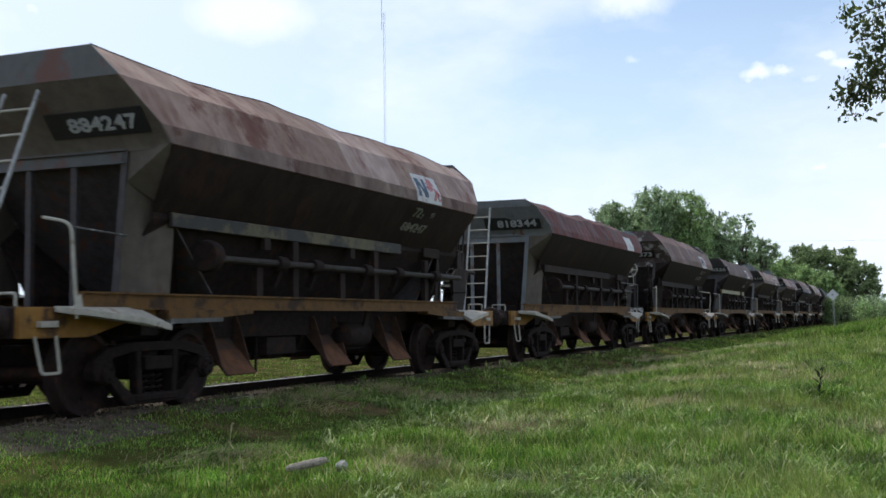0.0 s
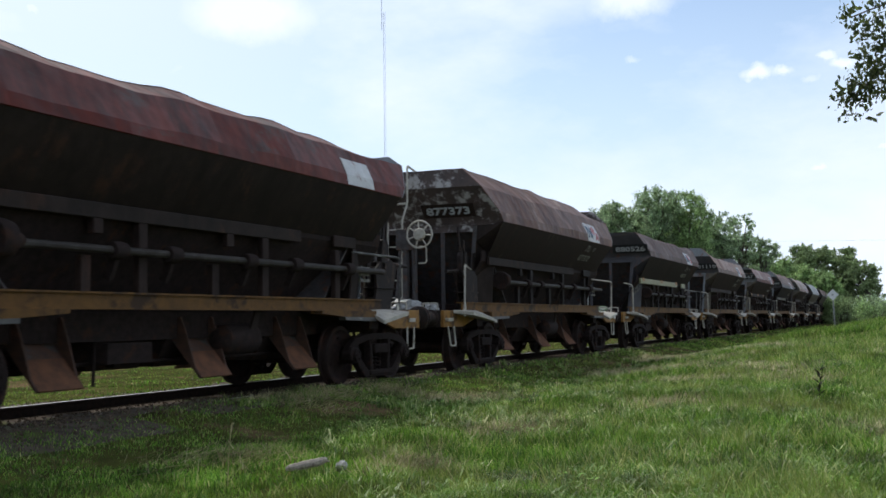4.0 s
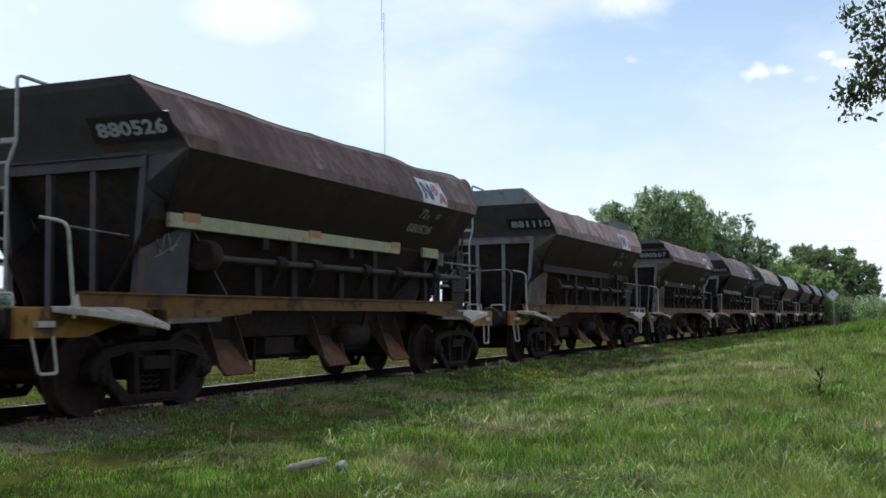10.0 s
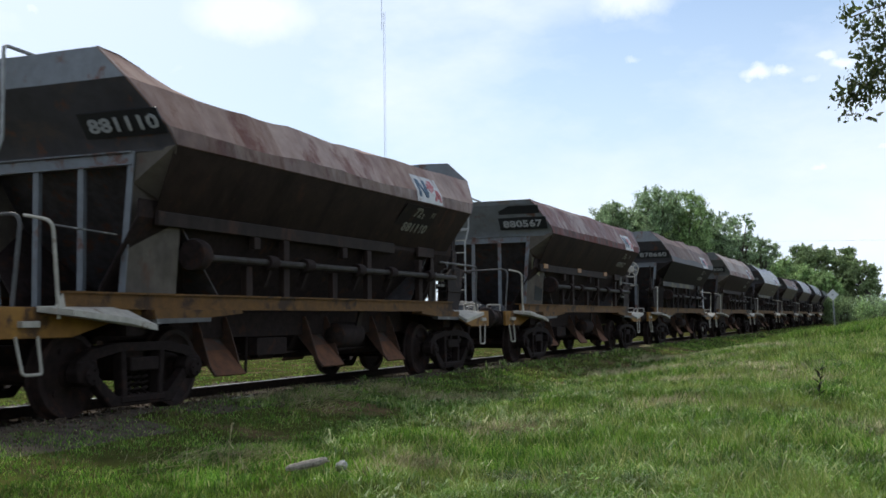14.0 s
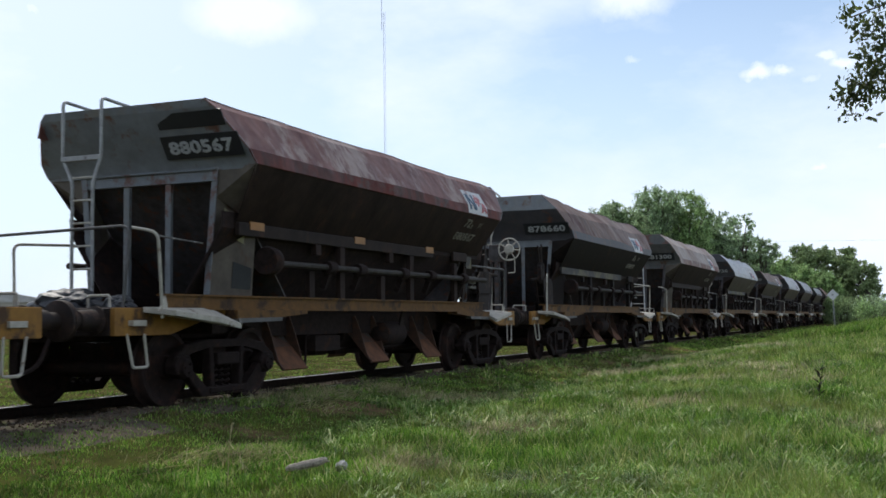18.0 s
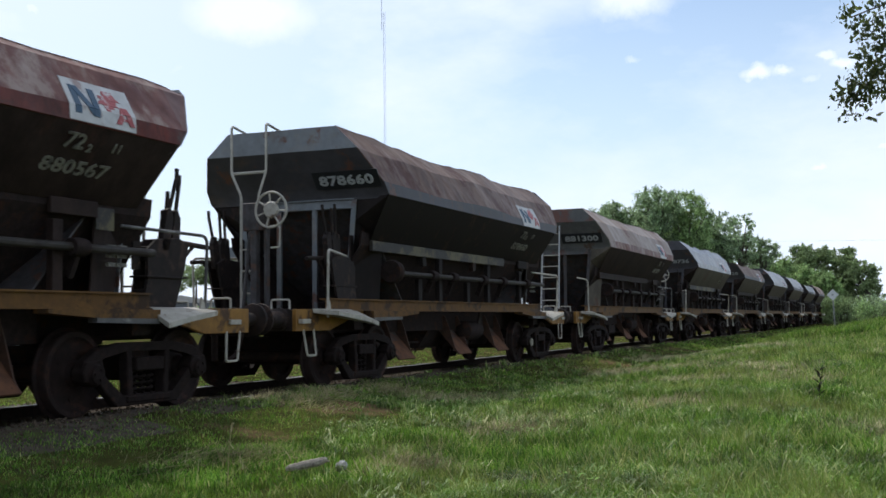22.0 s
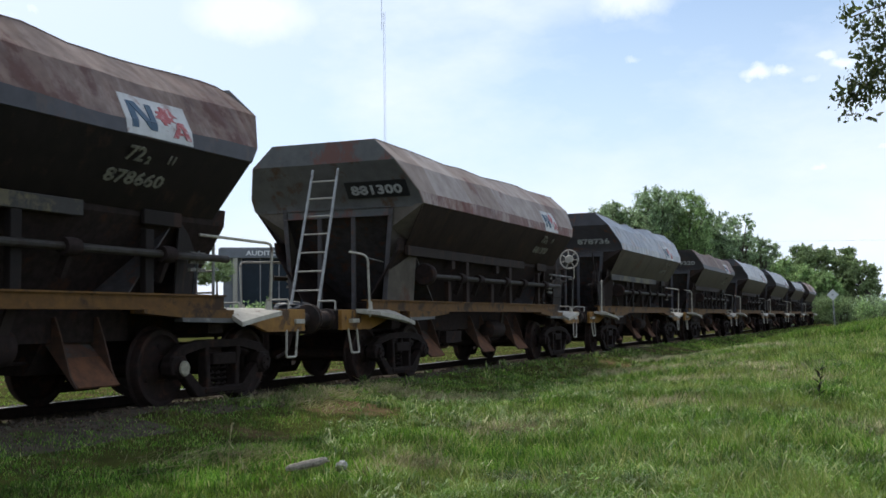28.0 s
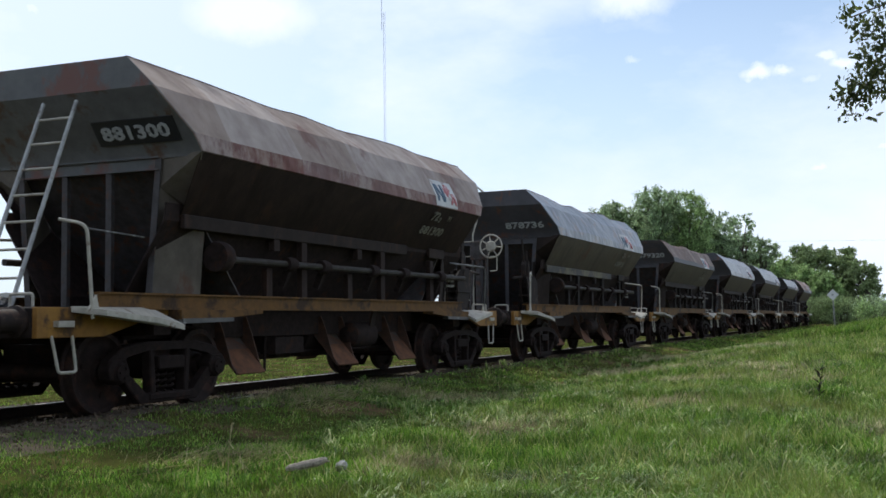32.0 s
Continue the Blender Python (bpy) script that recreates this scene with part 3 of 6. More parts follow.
def end_sheet(bm, rows, dent, seed):
    """The folded end wall of the hopper at its -y end."""
    n = 12
    a, b = [], []
    for i, (x, y, z) in enumerate(rows):
        la, lb = [], []
        for k in range(-n, n + 1):
            d = dent * noise.noise((x * k / n * 1.4 + seed, z * 1.7, seed * 2.7)) * (1 - (k / n) ** 2)
            la.append(bm.verts.new((x * k / n, -y + d * 0.6, z + (d * 0.3 if i < 3 else 0))))
            lb.append(bm.verts.new((x * k / n, -y + 0.02 + d * 0.6, z + (d * 0.3 if i < 3 else 0))))
        a.append(la), b.append(lb)
    for g in (a, b):
        for r, q in zip(g, g[1:]):
            for k in range(2 * n):
                bm.faces.new((r[k], r[k + 1], q[k + 1], q[k]))
    for k in range(2 * n):
        for i in (0, -1):
            bm.faces.new((a[i][k], a[i][k + 1], b[i][k + 1], b[i][k]))
    for i in range(len(rows) - 1):
        for k in (0, 2 * n):
            bm.faces.new((a[i][k], a[i + 1][k], b[i + 1][k], b[i][k]))


def side_frame(bm):
    """A cast bogie side frame in the plane x = 0: an arched top chord, a dropped lower chord and two posts about the springs."""
    t = 0.055
    prism(bm, [(-1.02, 0.44), (-1.0, 0.56), (-0.8, 0.68), (-0.4, 0.735), (0.4, 0.735), (0.8, 0.68), (1.0, 0.56), (1.02, 0.44), (0.88, 0.5), (0.7, 0.6), (0.36, 0.645), (-0.36, 0.645), (-0.7, 0.6), (-0.88, 0.5)], "x", -t, t)
    prism(bm, [(-0.74, 0.46), (-0.42, 0.19), (0.42, 0.19), (0.74, 0.46), (0.84, 0.4), (0.5, 0.09), (-0.5, 0.09), (-0.84, 0.4)], "x", -t, t)
    for s in (-1, 1):
        prism(bm, [(s * 0.24, 0.16), (s * 0.28, 0.66), (s * 0.36, 0.66), (s * 0.33, 0.16)], "x", -t * 1.1, t * 1.1)
        prism(bm, [(s * 0.98, 0.56), (s * 1.03, 0.46), (s * 1.0, 0.36), (s * 0.74, 0.36), (s * 0.7, 0.46), (s * 0.76, 0.57)], "x", -t * 1.4, t * 1.4)
    box(bm, -t * 1.5, t * 1.5, -0.23, 0.23, 0.44, 0.58)
    box(bm, -t * 1.3, t * 1.3, -0.36, 0.36, 0.12, 0.19)


def springs(bm):
    for y in (-0.13, 0.0, 0.13):
        tube(bm, [(0.05 * math.cos(a), y + 0.05 * math.sin(a), 0.19 + 0.25 * a / (math.tau * 4)) for a in [k * math.tau / 10 for k in range(41)]], 0.018, 6)


def axle_box(bm):
    turn = Matrix.Rotation(math.pi / 2, 4, "Y")
    lathe(bm, [(0.02, -0.1), (0.12, -0.1), (0.12, 0.03), (0.11, 0.05), (0.095, 0.06), (0.09, 0.085), (0.02, 0.09)], turn, 18)
    for k in range(3):
        a = k * math.tau / 3 + 0.4
        lathe(bm, [(0.004, 0.088), (0.018, 0.088), (0.018, 0.104), (0.004, 0.104)], turn @ Matrix.Translation((0.055 * math.cos(a), 0.055 * math.sin(a), 0)), 6)


def buffer_stock(bm):
    turn = Matrix.Rotation(math.pi / 2, 4, "X")
    lathe(bm, [(0.05, 0), (0.15, 0), (0.15, 0.03), (0.115, 0.05), (0.105, 0.3), (0.085, 0.31), (0.085, 0.46), (0.05, 0.46)], turn, 20)


def buffer_head(bm):
    turn = Matrix.Rotation(math.pi / 2, 4, "X")
    lathe(bm, [(0.04, 0.43), (0.12, 0.45), (0.2, 0.475), (0.205, 0.49), (0.2, 0.51), (0.12, 0.528), (0.02, 0.53)], turn, 28)


def chute(bm):
    """A discharge chute: a sloping floor between two cheeks, its lip outward (+x)."""
    prism(bm, [(0.42, 0.95), (0.98, 0.3), (0.965, 0.285), (0.4, 0.93)], "y", -0.33, 0.33)
    for y in (-0.33, 0.3):
        prism(bm, [(0.42, 0.95), (0.98, 0.3), (0.9, 0.42), (0.78, 0.8), (0.7, 1.0)], "y", y, y + 0.02)


def handwheel(bm):
    tube(bm, [(0.245 * math.cos(a), 0, 0.245 * math.sin(a)) for a in [k * math.tau / 28 for k in range(28)]], 0.018, 8, True)


def wheel_hub(bm):
    lathe(bm, [(0.02, -0.04), (0.1, -0.03), (0.12, 0), (0.1, 0.05), (0.02, 0.06)], Matrix.Rotation(math.pi / 2, 4, "X"), 16)


def text_mesh(key, words, width, height, bold=0.03):
    """Lettering as a thin mesh in the plane z = 0, its middle at the origin."""
    if key not in MESHES:
        cu = bpy.data.curves.new(key, "FONT")
        cu.body, cu.align_x, cu.align_y, cu.size, cu.offset, cu.extrude = words, "CENTER", "CENTER", 1.0, bold, 0.004
        cu.resolution_u = 2
        ob = new(key, cu)
        bpy.context.view_layer.update()
        me = bpy.data.meshes.new_from_object(ob.evaluated_get(bpy.context.evaluated_depsgraph_get()))
        co = np.array([v.co for v in me.vertices])
        lo, hi = co.min(0), co.max(0)
        me.transform(Matrix.Diagonal((width / (hi[0] - lo[0]), height / (hi[1] - lo[1]), 1, 1)) @ Matrix.Translation((-(lo[0] + hi[0]) / 2, -(lo[1] + hi[1]) / 2, 0)))
        me.name = key
        me.materials.clear()
        bpy.data.objects.remove(ob)
        MESHES[key] = me
    return MESHES[key]


def on_plane(origin, across, up):
    x, y = Vector(across).normalized(), Vector(up).normalized()
    m = Matrix((x, y, x.cross(y))).transposed().to_4x4()
    m.translation = origin
    return m


FLIP = pose(0, 0, 0, 0, 0, 180)


def wagon(style):
    """One ballast hopper wagon, its origin at the rail head under its middle. Its ladder end lies at -y, its lever end at +y."""
    w = new("hopper_wagon")
    corner = style["corner"]
    # darker paint for hangers and lever-end corners: their shade is in the colour
    hanging = M_OLIVE_SHADED if corner is M_OLIVE else M_BLACK
    shell, panel, seed, dent, rim = style["shell"], style["panel"], style["seed"], style["dent"], style["rim"]
    kind = "hip" if rim is HIP else "bent" if rim is BENT else "flat"
    here = FLIP if style["turned"] else Matrix()
    longer = style["longer"]

    def stretched(bm, s):
        """Draw a hopper plate out towards the ladder end."""
        for v in bm.verts:
            if v.co.y * s < 0:
                v.co.y *= 1 + longer / 4.79

    def put(name, key, build, mat, label="", at=None, bevel=0.0, smooth=False, parent=None, sharp=35):
        return part(name, mesh_of(key, build, bevel, smooth, sharp), mat, parent or w, label, at)

    # hopper
    for s in (-1, 1):
        a = Matrix() if s > 0 else FLIP
        put("side_panel", f"side_panel_{seed}{s}", lambda bm: (folded_plate(bm, rim, 30, seed * 2 + s, (dent, dent, dent)), stretched(bm, s)), panel, style["panel_label"], a, smooth=True, sharp=13)
        put("rim_lip", f"rim_lip_{seed}{s}", lambda bm: tube(bm, [plate_point(rim[0], 0, -rim[0][1] + 2 * rim[0][1] * j / 30, 30, seed * 2 + s, dent) for j in range(31)], 0.009, 5) or stretched(bm, s), M_LIP, "", a, smooth=True)
        put("waist_band", f"waist_band_{seed}{s}", lambda bm: (folded_plate(bm, [rim[2], WAIST], 30, seed * 2 + s, (dent, 0.0), first=2), stretched(bm, s)), style["band"], "", a, smooth=True)
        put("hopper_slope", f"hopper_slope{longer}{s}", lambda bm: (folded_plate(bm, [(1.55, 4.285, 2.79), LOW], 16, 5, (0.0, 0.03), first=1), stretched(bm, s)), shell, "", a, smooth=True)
        put("hopper_rail", "hopper_rail", lambda bm: box(bm, 1.13, 1.19, -4.1, 1.86, 1.97, 2.13), style["rail"], style["rail_label"], a, 0.008)
        put("hopper_rail", "hopper_rail_short", lambda bm: box(bm, 1.13, 1.18, 2.8, 3.46, 1.97, 2.13), style["rail"] if style["rail"] is M_RAIL_CREAM else hanging, "", a, 0.008)
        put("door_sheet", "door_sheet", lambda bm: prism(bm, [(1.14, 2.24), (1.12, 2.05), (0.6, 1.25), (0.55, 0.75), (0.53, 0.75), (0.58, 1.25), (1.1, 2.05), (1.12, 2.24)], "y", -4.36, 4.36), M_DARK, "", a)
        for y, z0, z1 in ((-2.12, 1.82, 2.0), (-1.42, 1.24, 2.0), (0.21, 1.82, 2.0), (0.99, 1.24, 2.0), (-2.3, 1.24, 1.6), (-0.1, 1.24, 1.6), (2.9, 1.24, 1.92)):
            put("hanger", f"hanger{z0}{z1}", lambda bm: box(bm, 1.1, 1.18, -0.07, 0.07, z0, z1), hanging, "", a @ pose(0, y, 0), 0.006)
        put("shaft", "shaft", lambda bm: tube(bm, [(1.24, -3.3, 1.66), (1.24, 4.25, 1.66)], 0.042, 10), style["shaft"], "worn steel door shaft", a, smooth=True)
        for y in (-1.91, -1.0, 0.51, 1.61, 3.1):
            put("crank", "crank", lambda bm: (lathe(bm, [(0.02, -0.1), (0.085, -0.1), (0.095, 0), (0.085, 0.1), (0.02, 0.1)], pose(1.24, 0, 1.66, 90), 14), prism(bm, [(1.2, 1.68), (1.28, 1.64), (1.16, 1.36), (1.08, 1.4)], "y", -0.03, 0.03)), M_DARK, "", a @ pose(0, y, 0), smooth=True)
        put("gear_drum", "gear_drum", lambda bm: lathe(bm, [(0.03, -0.16), (0.17, -0.16), (0.19, -0.1), (0.17, 0.02), (0.1, 0.1), (0.06, 0.2), (0.03, 0.2)], pose(1.22, -3.4, 1.68, -90), 20), M_DARK, "", a, smooth=True)
        put("side_sill", "side_sill", lambda bm: prism(bm, [(1.2, 1.245), (1.05, 1.245), (1.05, 1.225), (1.14, 1.225), (1.14, 1.09), (1.05, 1.09), (1.05, 1.07), (1.2, 1.07), (1.2, 1.09), (1.165, 1.09), (1.165, 1.225), (1.2, 1.225)], "y", -5.5, 4.3), M_SILL, "weathered yellow side beam", a)
        for y in (-2.4, 0.22, 2.35):
            put("chute", "chute", chute, M_RUST, "rusty discharge chute", a @ pose(0, y, 0), parent=None)
            put("chute_lip", "chute_lip", lambda bm: prism(bm, [(0.74, 0.592), (0.99, 0.302), (0.982, 0.29), (0.73, 0.58)], "y", -0.31, 0.31), M_RUST_BRIGHT, "bare orange-rusted chute lip", a @ pose(0, y, 0))
        put("stay", "stay", lambda bm: prism(bm, [(1.15, 1.07), (1.28, 1.07), (1.1, 0.66), (0.95, 0.66)], "x", 0.9, 0.93), M_SHELL, "", a)
    for e in (-1, 1):
        a = Matrix() if e < 0 else Matrix.Translation((0, style["tail"], 0)) @ FLIP
        ah = Matrix.Translation((0, -longer, 0)) if e < 0 else FLIP
        inset = 0.3 if (e > 0) != style["turned"] else 0.15
        lower_end = ah @ pose(0, inset, 0)
        sheet = [(*rim[0],), (*rim[1],), (*rim[2],), (*WAIST,), (1.5, 4.435 - inset, 2.74)]
        upper, lower = sheet[:2], sheet[1:]
        put("end_wall", f"end_wall_{kind}{seed}{e}", lambda bm: end_sheet(bm, lower, dent * 0.8, seed + e), style["end"], "", ah, smooth=True)
        put("end_top", f"end_top_{kind}{seed}{e}", lambda bm: end_sheet(bm, upper, dent * 0.8, seed + e), style["end_top"], "", ah, smooth=True)
        put("end_beam", "end_beam", lambda bm: prism(bm, [(-4.46, 2.76), (-4.36, 2.76), (-4.36, 2.745), (-4.405, 2.745), (-4.405, 2.625), (-4.36, 2.625), (-4.36, 2.61), (-4.46, 2.61), (-4.46, 2.625), (-4.42, 2.625), (-4.42, 2.745), (-4.46, 2.745)], "x", -0.98, 0.98), style["end_top"], "", lower_end)
        put("end_slope", "end_slope", lambda bm: prism(bm, [(-4.3, 2.62), (-3.0, 1.25), (-2.97, 1.25), (-4.27, 2.62)], "x", -1.08, 1.08), M_STAND, "", lower_end)
        for x in (-0.32, 0.3):
            put("end_post", "end_post", lambda bm: (box(bm, -0.04, 0.04, -4.44, -4.425, 1.1, 2.62), box(bm, -0.006, 0.006, -4.425, -4.34, 1.1, 2.62)), M_STAND if style["end_top"] in (M_MOTTLED, M_SHELL_RUSTY) else style["end_top"], "", lower_end @ pose(x, 0, 0), 0.003)
        for x in (-1, 1):
            put("corner_facet", f"corner_facet{x}{inset}", lambda bm: slab(bm, [(x * 1.555, -4.29 - inset, 2.785), (x * 0.95, -4.4, 2.74), (x * 0.97, -4.4, 2.42), (x * 1.15, -4.05, 2.2)], 0.016), corner, "", lower_end)
            # the lever-end plate gets the darker paint in place of shade
            put("corner_plate", f"corner_plate{x}", lambda bm: slab(bm, [(x * 1.0, -4.4, 2.74), (x * 1.13, -3.78, 2.24), (x * 1.06, -3.78, 1.24), (x * 0.85, -4.4, 1.24)], 0.02), corner if inset < 0.2 else hanging, "", lower_end)
            put("corner_flange", f"corner_flange{x}", lambda bm: slab(bm, [(x * 1.03, -4.43, 2.9), (x * 0.95, -4.43, 2.9), (x * 0.8, -4.43, 1.1), (x * 0.88, -4.43, 1.1)], 0.015), M_STAND if style["end_top"] in (M_MOTTLED, M_SHELL_RUSTY) else style["end_top"], "", lower_end)
        if style["rail"] is M_RAIL_CREAM and e < 0:
            for i, (u0, v0, u1, v1) in enumerate(((0.2, 0.55, 0.4, 0.35), (0.4, 0.35, 0.5, 0.6), (0.5, 0.6, 0.62, 0.4), (0.3, 0.3, 0.75, 0.5), (0.62, 0.4, 0.8, 0.62))):
                def spot(u, v):
                    lo, hi = Vector((0.85, -4.4, 1.24)).lerp(Vector((1.06, -3.78, 1.24)), u), Vector((1.0, -4.4, 2.74)).lerp(Vector((1.13, -3.78, 2.24)), u)
                    return lo.lerp(hi, v) + Vector((0.014, -0.004, 0))
                put("chalk_mark", f"chalk{i}", lambda bm: tube(bm, [spot(u0, v0), spot(u1, v1)], 0.008, 5), M_FADED, "", lower_end)
        if style["squares"] and style["rail"] is not M_RAIL_CREAM and e < 0:
            for name, mat, u0, u1, v0, v1 in (("paint_square", M_RAIL_CREAM, 0.2, 0.72, 0.56, 0.76), ("inspection_hole", M_PLATE, 0.5, 0.95, 0.08, 0.34)):
                def corner_spot(u, v):
                    lo, hi = Vector((0.85, -4.4, 1.24)).lerp(Vector((1.06, -3.78, 1.24)), u), Vector((1.0, -4.4, 2.74)).lerp(Vector((1.13, -3.78, 2.24)), u)
                    return lo.lerp(hi, v) + Vector((0.013, -0.005, 0))
                put(name, name, lambda bm: slab(bm, [corner_spot(u0, v0), corner_spot(u1, v0), corner_spot(u1, v1), corner_spot(u0, v1)], 0.004), mat, "", lower_end)
        put("platform", "platform", lambda bm: box(bm, -1.06, 1.06, -6.25, -3.2, 1.03, 1.095), M_DARK, "", a, 0.008)
        put("headstock", "headstock", lambda bm: box(bm, -1.06, 1.06, -6.27, -6.15, 0.8, 1.09), M_BUFFER, "", a, 0.01)
        put("coupler", "coupler", lambda bm: (box(bm, -0.1, 0.1, -6.6, -6.2, 0.86, 1.0), box(bm, -0.14, 0.16, -6.79, -6.55, 0.8, 1.05), box(bm, -0.05, 0.05, -6.5, -6.45, 0.4, 0.86)), M_DARK, "", a, 0.02)
        for x in (-1, 1):
            put("end_sill", "end_sill" + str(x), lambda bm: prism(bm, [(-6.275, 0.8), (-6.275, 1.09), (-4.25, 1.09), (-4.25, 1.02), (-4.6, 0.98), (-5.35, 0.8)], "x", *sorted((x * 1.065, x * 1.125))), M_YELLOW, "weathered yellow end beam", a, 0.006)
            put("step_board", "step_board" + str(x), lambda bm: step_board(bm, x), M_WHITE, "pale sheet-metal step board", a)
            put("edge_plate", "edge_plate" + str(x), lambda bm: prism(bm, [(-3.3, 0.985), (-4.28, 0.975), (-4.28, 0.92), (-3.3, 0.94)], "x", *sorted((x * 1.2, x * 1.31))), M_RAILING, "", a)
            put("outrigger", "outrigger" + str(x), lambda bm: prism(bm, [(-2.65, 1.07), (-4.3, 1.07), (-4.3, 0.97), (-3.4, 0.98), (-2.65, 1.03)], "x", *sorted((x * 1.12, x * 1.3))), M_SILL, "", a)
            put("stirrup_step", "stirrup_step" + str(x), lambda bm: tube(bm, rounded([(x * 1.12, -6.08, 0.82), (x * 1.14, -6.0, 0.47), (x * 1.14, -5.76, 0.47), (x * 1.12, -5.8, 0.82)], 0.04), 0.016, 7), M_WHITE, "", a @ pose(0, 0, 0), smooth=True)
            stock = put("buffer", "buffer_stock", buffer_stock, M_BUFFER, "rusty round buffer", a @ pose(x * 0.88, -6.27, 0.96), smooth=True)
            put("buffer_head", "buffer_head", buffer_head, M_BUFFER, "", Matrix(), smooth=True, parent=stock)
            put("lamp_iron", "lamp_iron", lambda bm: box(bm, -0.02, 0.05, -0.11, 0.11, -0.03, 0.03), M_WHITE, "", a @ pose(x * 1.14, -5.95 if x * e < 0 else -6.1, 0.93), 0.004)
            put("deck_loop", "deck_loop", lambda bm: tube(bm, rounded([(-0.14, 0, 0), (-0.14, 0, 0.13), (0.14, 0, 0.13), (0.14, 0, 0)], 0.035), 0.015, 7), M_WHITE, "", a @ pose(x * 0.81, -6.14, 1.09), smooth=True)
        # rails round the platform
        for x in (-1, 1):
            front = (e < 0) != style["turned"]
            if x > 0 and e < 0:
                if not style["hook"]:
                    continue
                line, foot = [(1.3, -5.72, 0.98), (1.33, -5.85, 1.88), (1.08, -5.95, 1.93)], -5.7
                put("thin_rail", "thin_rail", lambda bm: tube(bm, [(1.325, -5.84, 1.84), (0.9, -4.44, 1.86)], 0.011, 6), M_RAILING, "", a, smooth=True)
            elif x > 0:
                line, foot = [(1.3, -5.72, 0.98), (1.33, -5.76, 1.9), (0.95, -4.5, 1.88)], -5.7
            else:
                if not style["rear_rail"]:
                    continue
                line, foot = [(-1.3, -5.1, 1.08), (-1.33, -5.1, 1.89), (-1.1, -3.9, 1.93)], -5.05
            put("handrail", f"handrail{x}{e * x}", lambda bm: tube(bm, rounded(line, 0.1), 0.018, 8), M_RAILING if style["turned"] == (x > 0) and not front else M_WHITE, "", a, smooth=True)
            put("rail_foot", "rail_foot" + str(x), lambda bm: prism(bm, [(-0.1, 0), (0.06, 0), (0.02, 0.16)], "x", -0.012, 0.012), M_WHITE, "", a @ pose(x * 1.3, foot, 1.05))
        if style["cross"] and e < 0:
            put("cross_rail", "cross_rail", lambda bm: tube(bm, rounded([(1.02, -6.02, 1.06), (1.08, -5.98, 1.95), (-1.2, -5.98, 1.9), (-1.2, -5.98, 1.08)], 0.14), 0.018, 8), M_RAILING, "", a, smooth=True)
    # ladder end
    ladder(lambda name, key, build, mat, label="", at=None, bevel=0.0, smooth=False: put(name, key, build, mat, label, pose(0, -longer, 0) @ (at or Matrix()), bevel, smooth), style)
    # lever end
    bank = LEVERS[seed % 3]
    for x in (-1, 1):
        stand = put("lever_stand", "lever_stand", lever_stand, M_LEVER, "rusty black bank of door levers", pose(x * 0.95, 4.68, 0), 0.01)
        put("cover_plate", "cover_plate", lambda bm: box(bm, -0.012, 0.012, -0.41, -0.28, 1.5, 2.2), M_LEVER, "", Matrix(), 0.004, parent=stand)
        put("stay_arm", "stay_arm", lambda bm: (tube(bm, [(0.05, 0.3, 1.83), (0.05, 0.92, 1.8)], 0.03, 8), tube(bm, [(0.05, 0.46, 1.68), (0.05, 0.62, 1.8)], 0.022, 6)), M_LEVER, "", Matrix(), smooth=True, parent=stand)
        put("foot_strip", "foot_strip", lambda bm: box(bm, -0.12, 0.12, -0.3, 0.42, 1.42, 1.44), M_LEVER, "", Matrix(), 0.004, parent=stand)
        for i, (y0, y1, z1) in enumerate(bank):
            q = 0.05 - 0.04 * i
            put("lever_bracket", f"lever_bracket{y0}{y1}", lambda bm: prism(bm, [(y0 - 0.07, 1.72), (y0 + 0.08, 1.72), (y0 + 0.06 + (y1 - y0) * 0.4, 2.1), (y0 + (y1 - y0) * 0.42, 2.2), (y0 - 0.05 + (y1 - y0) * 0.4, 2.18)], "x", -0.04, 0.04), M_LEVER, "", pose(q, 0, 0), 0.006, parent=stand)
            put("lever", f"lever{y0}{y1}{z1}", lambda bm: prism(bm, [(y0 + (y1 - y0) * 0.4 - 0.02, 2.12), (y0 + (y1 - y0) * 0.4 + 0.02, 2.12), (y1 + 0.024, z1 - 0.1), (y1 + 0.03, z1), (y1 - 0.016, z1), (y1 - 0.022, z1 - 0.1)], "x", -0.012, 0.012), M_LEVER, "", pose(q, 0, 0), parent=stand)
    if style["wheel"]:
        wx, wy, wz = style["wheel"]
        put("brake_stand", f"brake_stand{wx}", lambda bm: (box(bm, -0.05, 0.05, -0.05, 0.05, 1.09, wz - 0.1), box(bm, -0.17, 0.17, -0.06, 0.06, wz - 0.27, wz + 0.12), box(bm, -0.21, -0.17, -0.05, 0.05, 1.09, wz), tube(bm, [(0.19, 0.02, 1.09), (0.19, -0.2, wz - 0.15)], 0.03, 6)), M_STAND, "", pose(wx + (0.34 if wx < 0 else 0.25), wy - 0.14, 0), 0.008)
        rim_part = put("handwheel", "handwheel", handwheel, M_WHITE, "white-painted spoked handwheel", pose(wx, wy, wz), smooth=True)
        put("hub", "wheel_hub", wheel_hub, M_WHITE, "", Matrix(), smooth=True, parent=rim_part)
        for k in range(7):
            put("spoke", "spoke", lambda bm: tube(bm, [(0.08, 0, 0), (0.24, 0, 0)], 0.014, 6), M_WHITE, "", pose(0, 0, 0, 0, k * 360 / 7 + 20, 0), smooth=True, parent=rim_part)
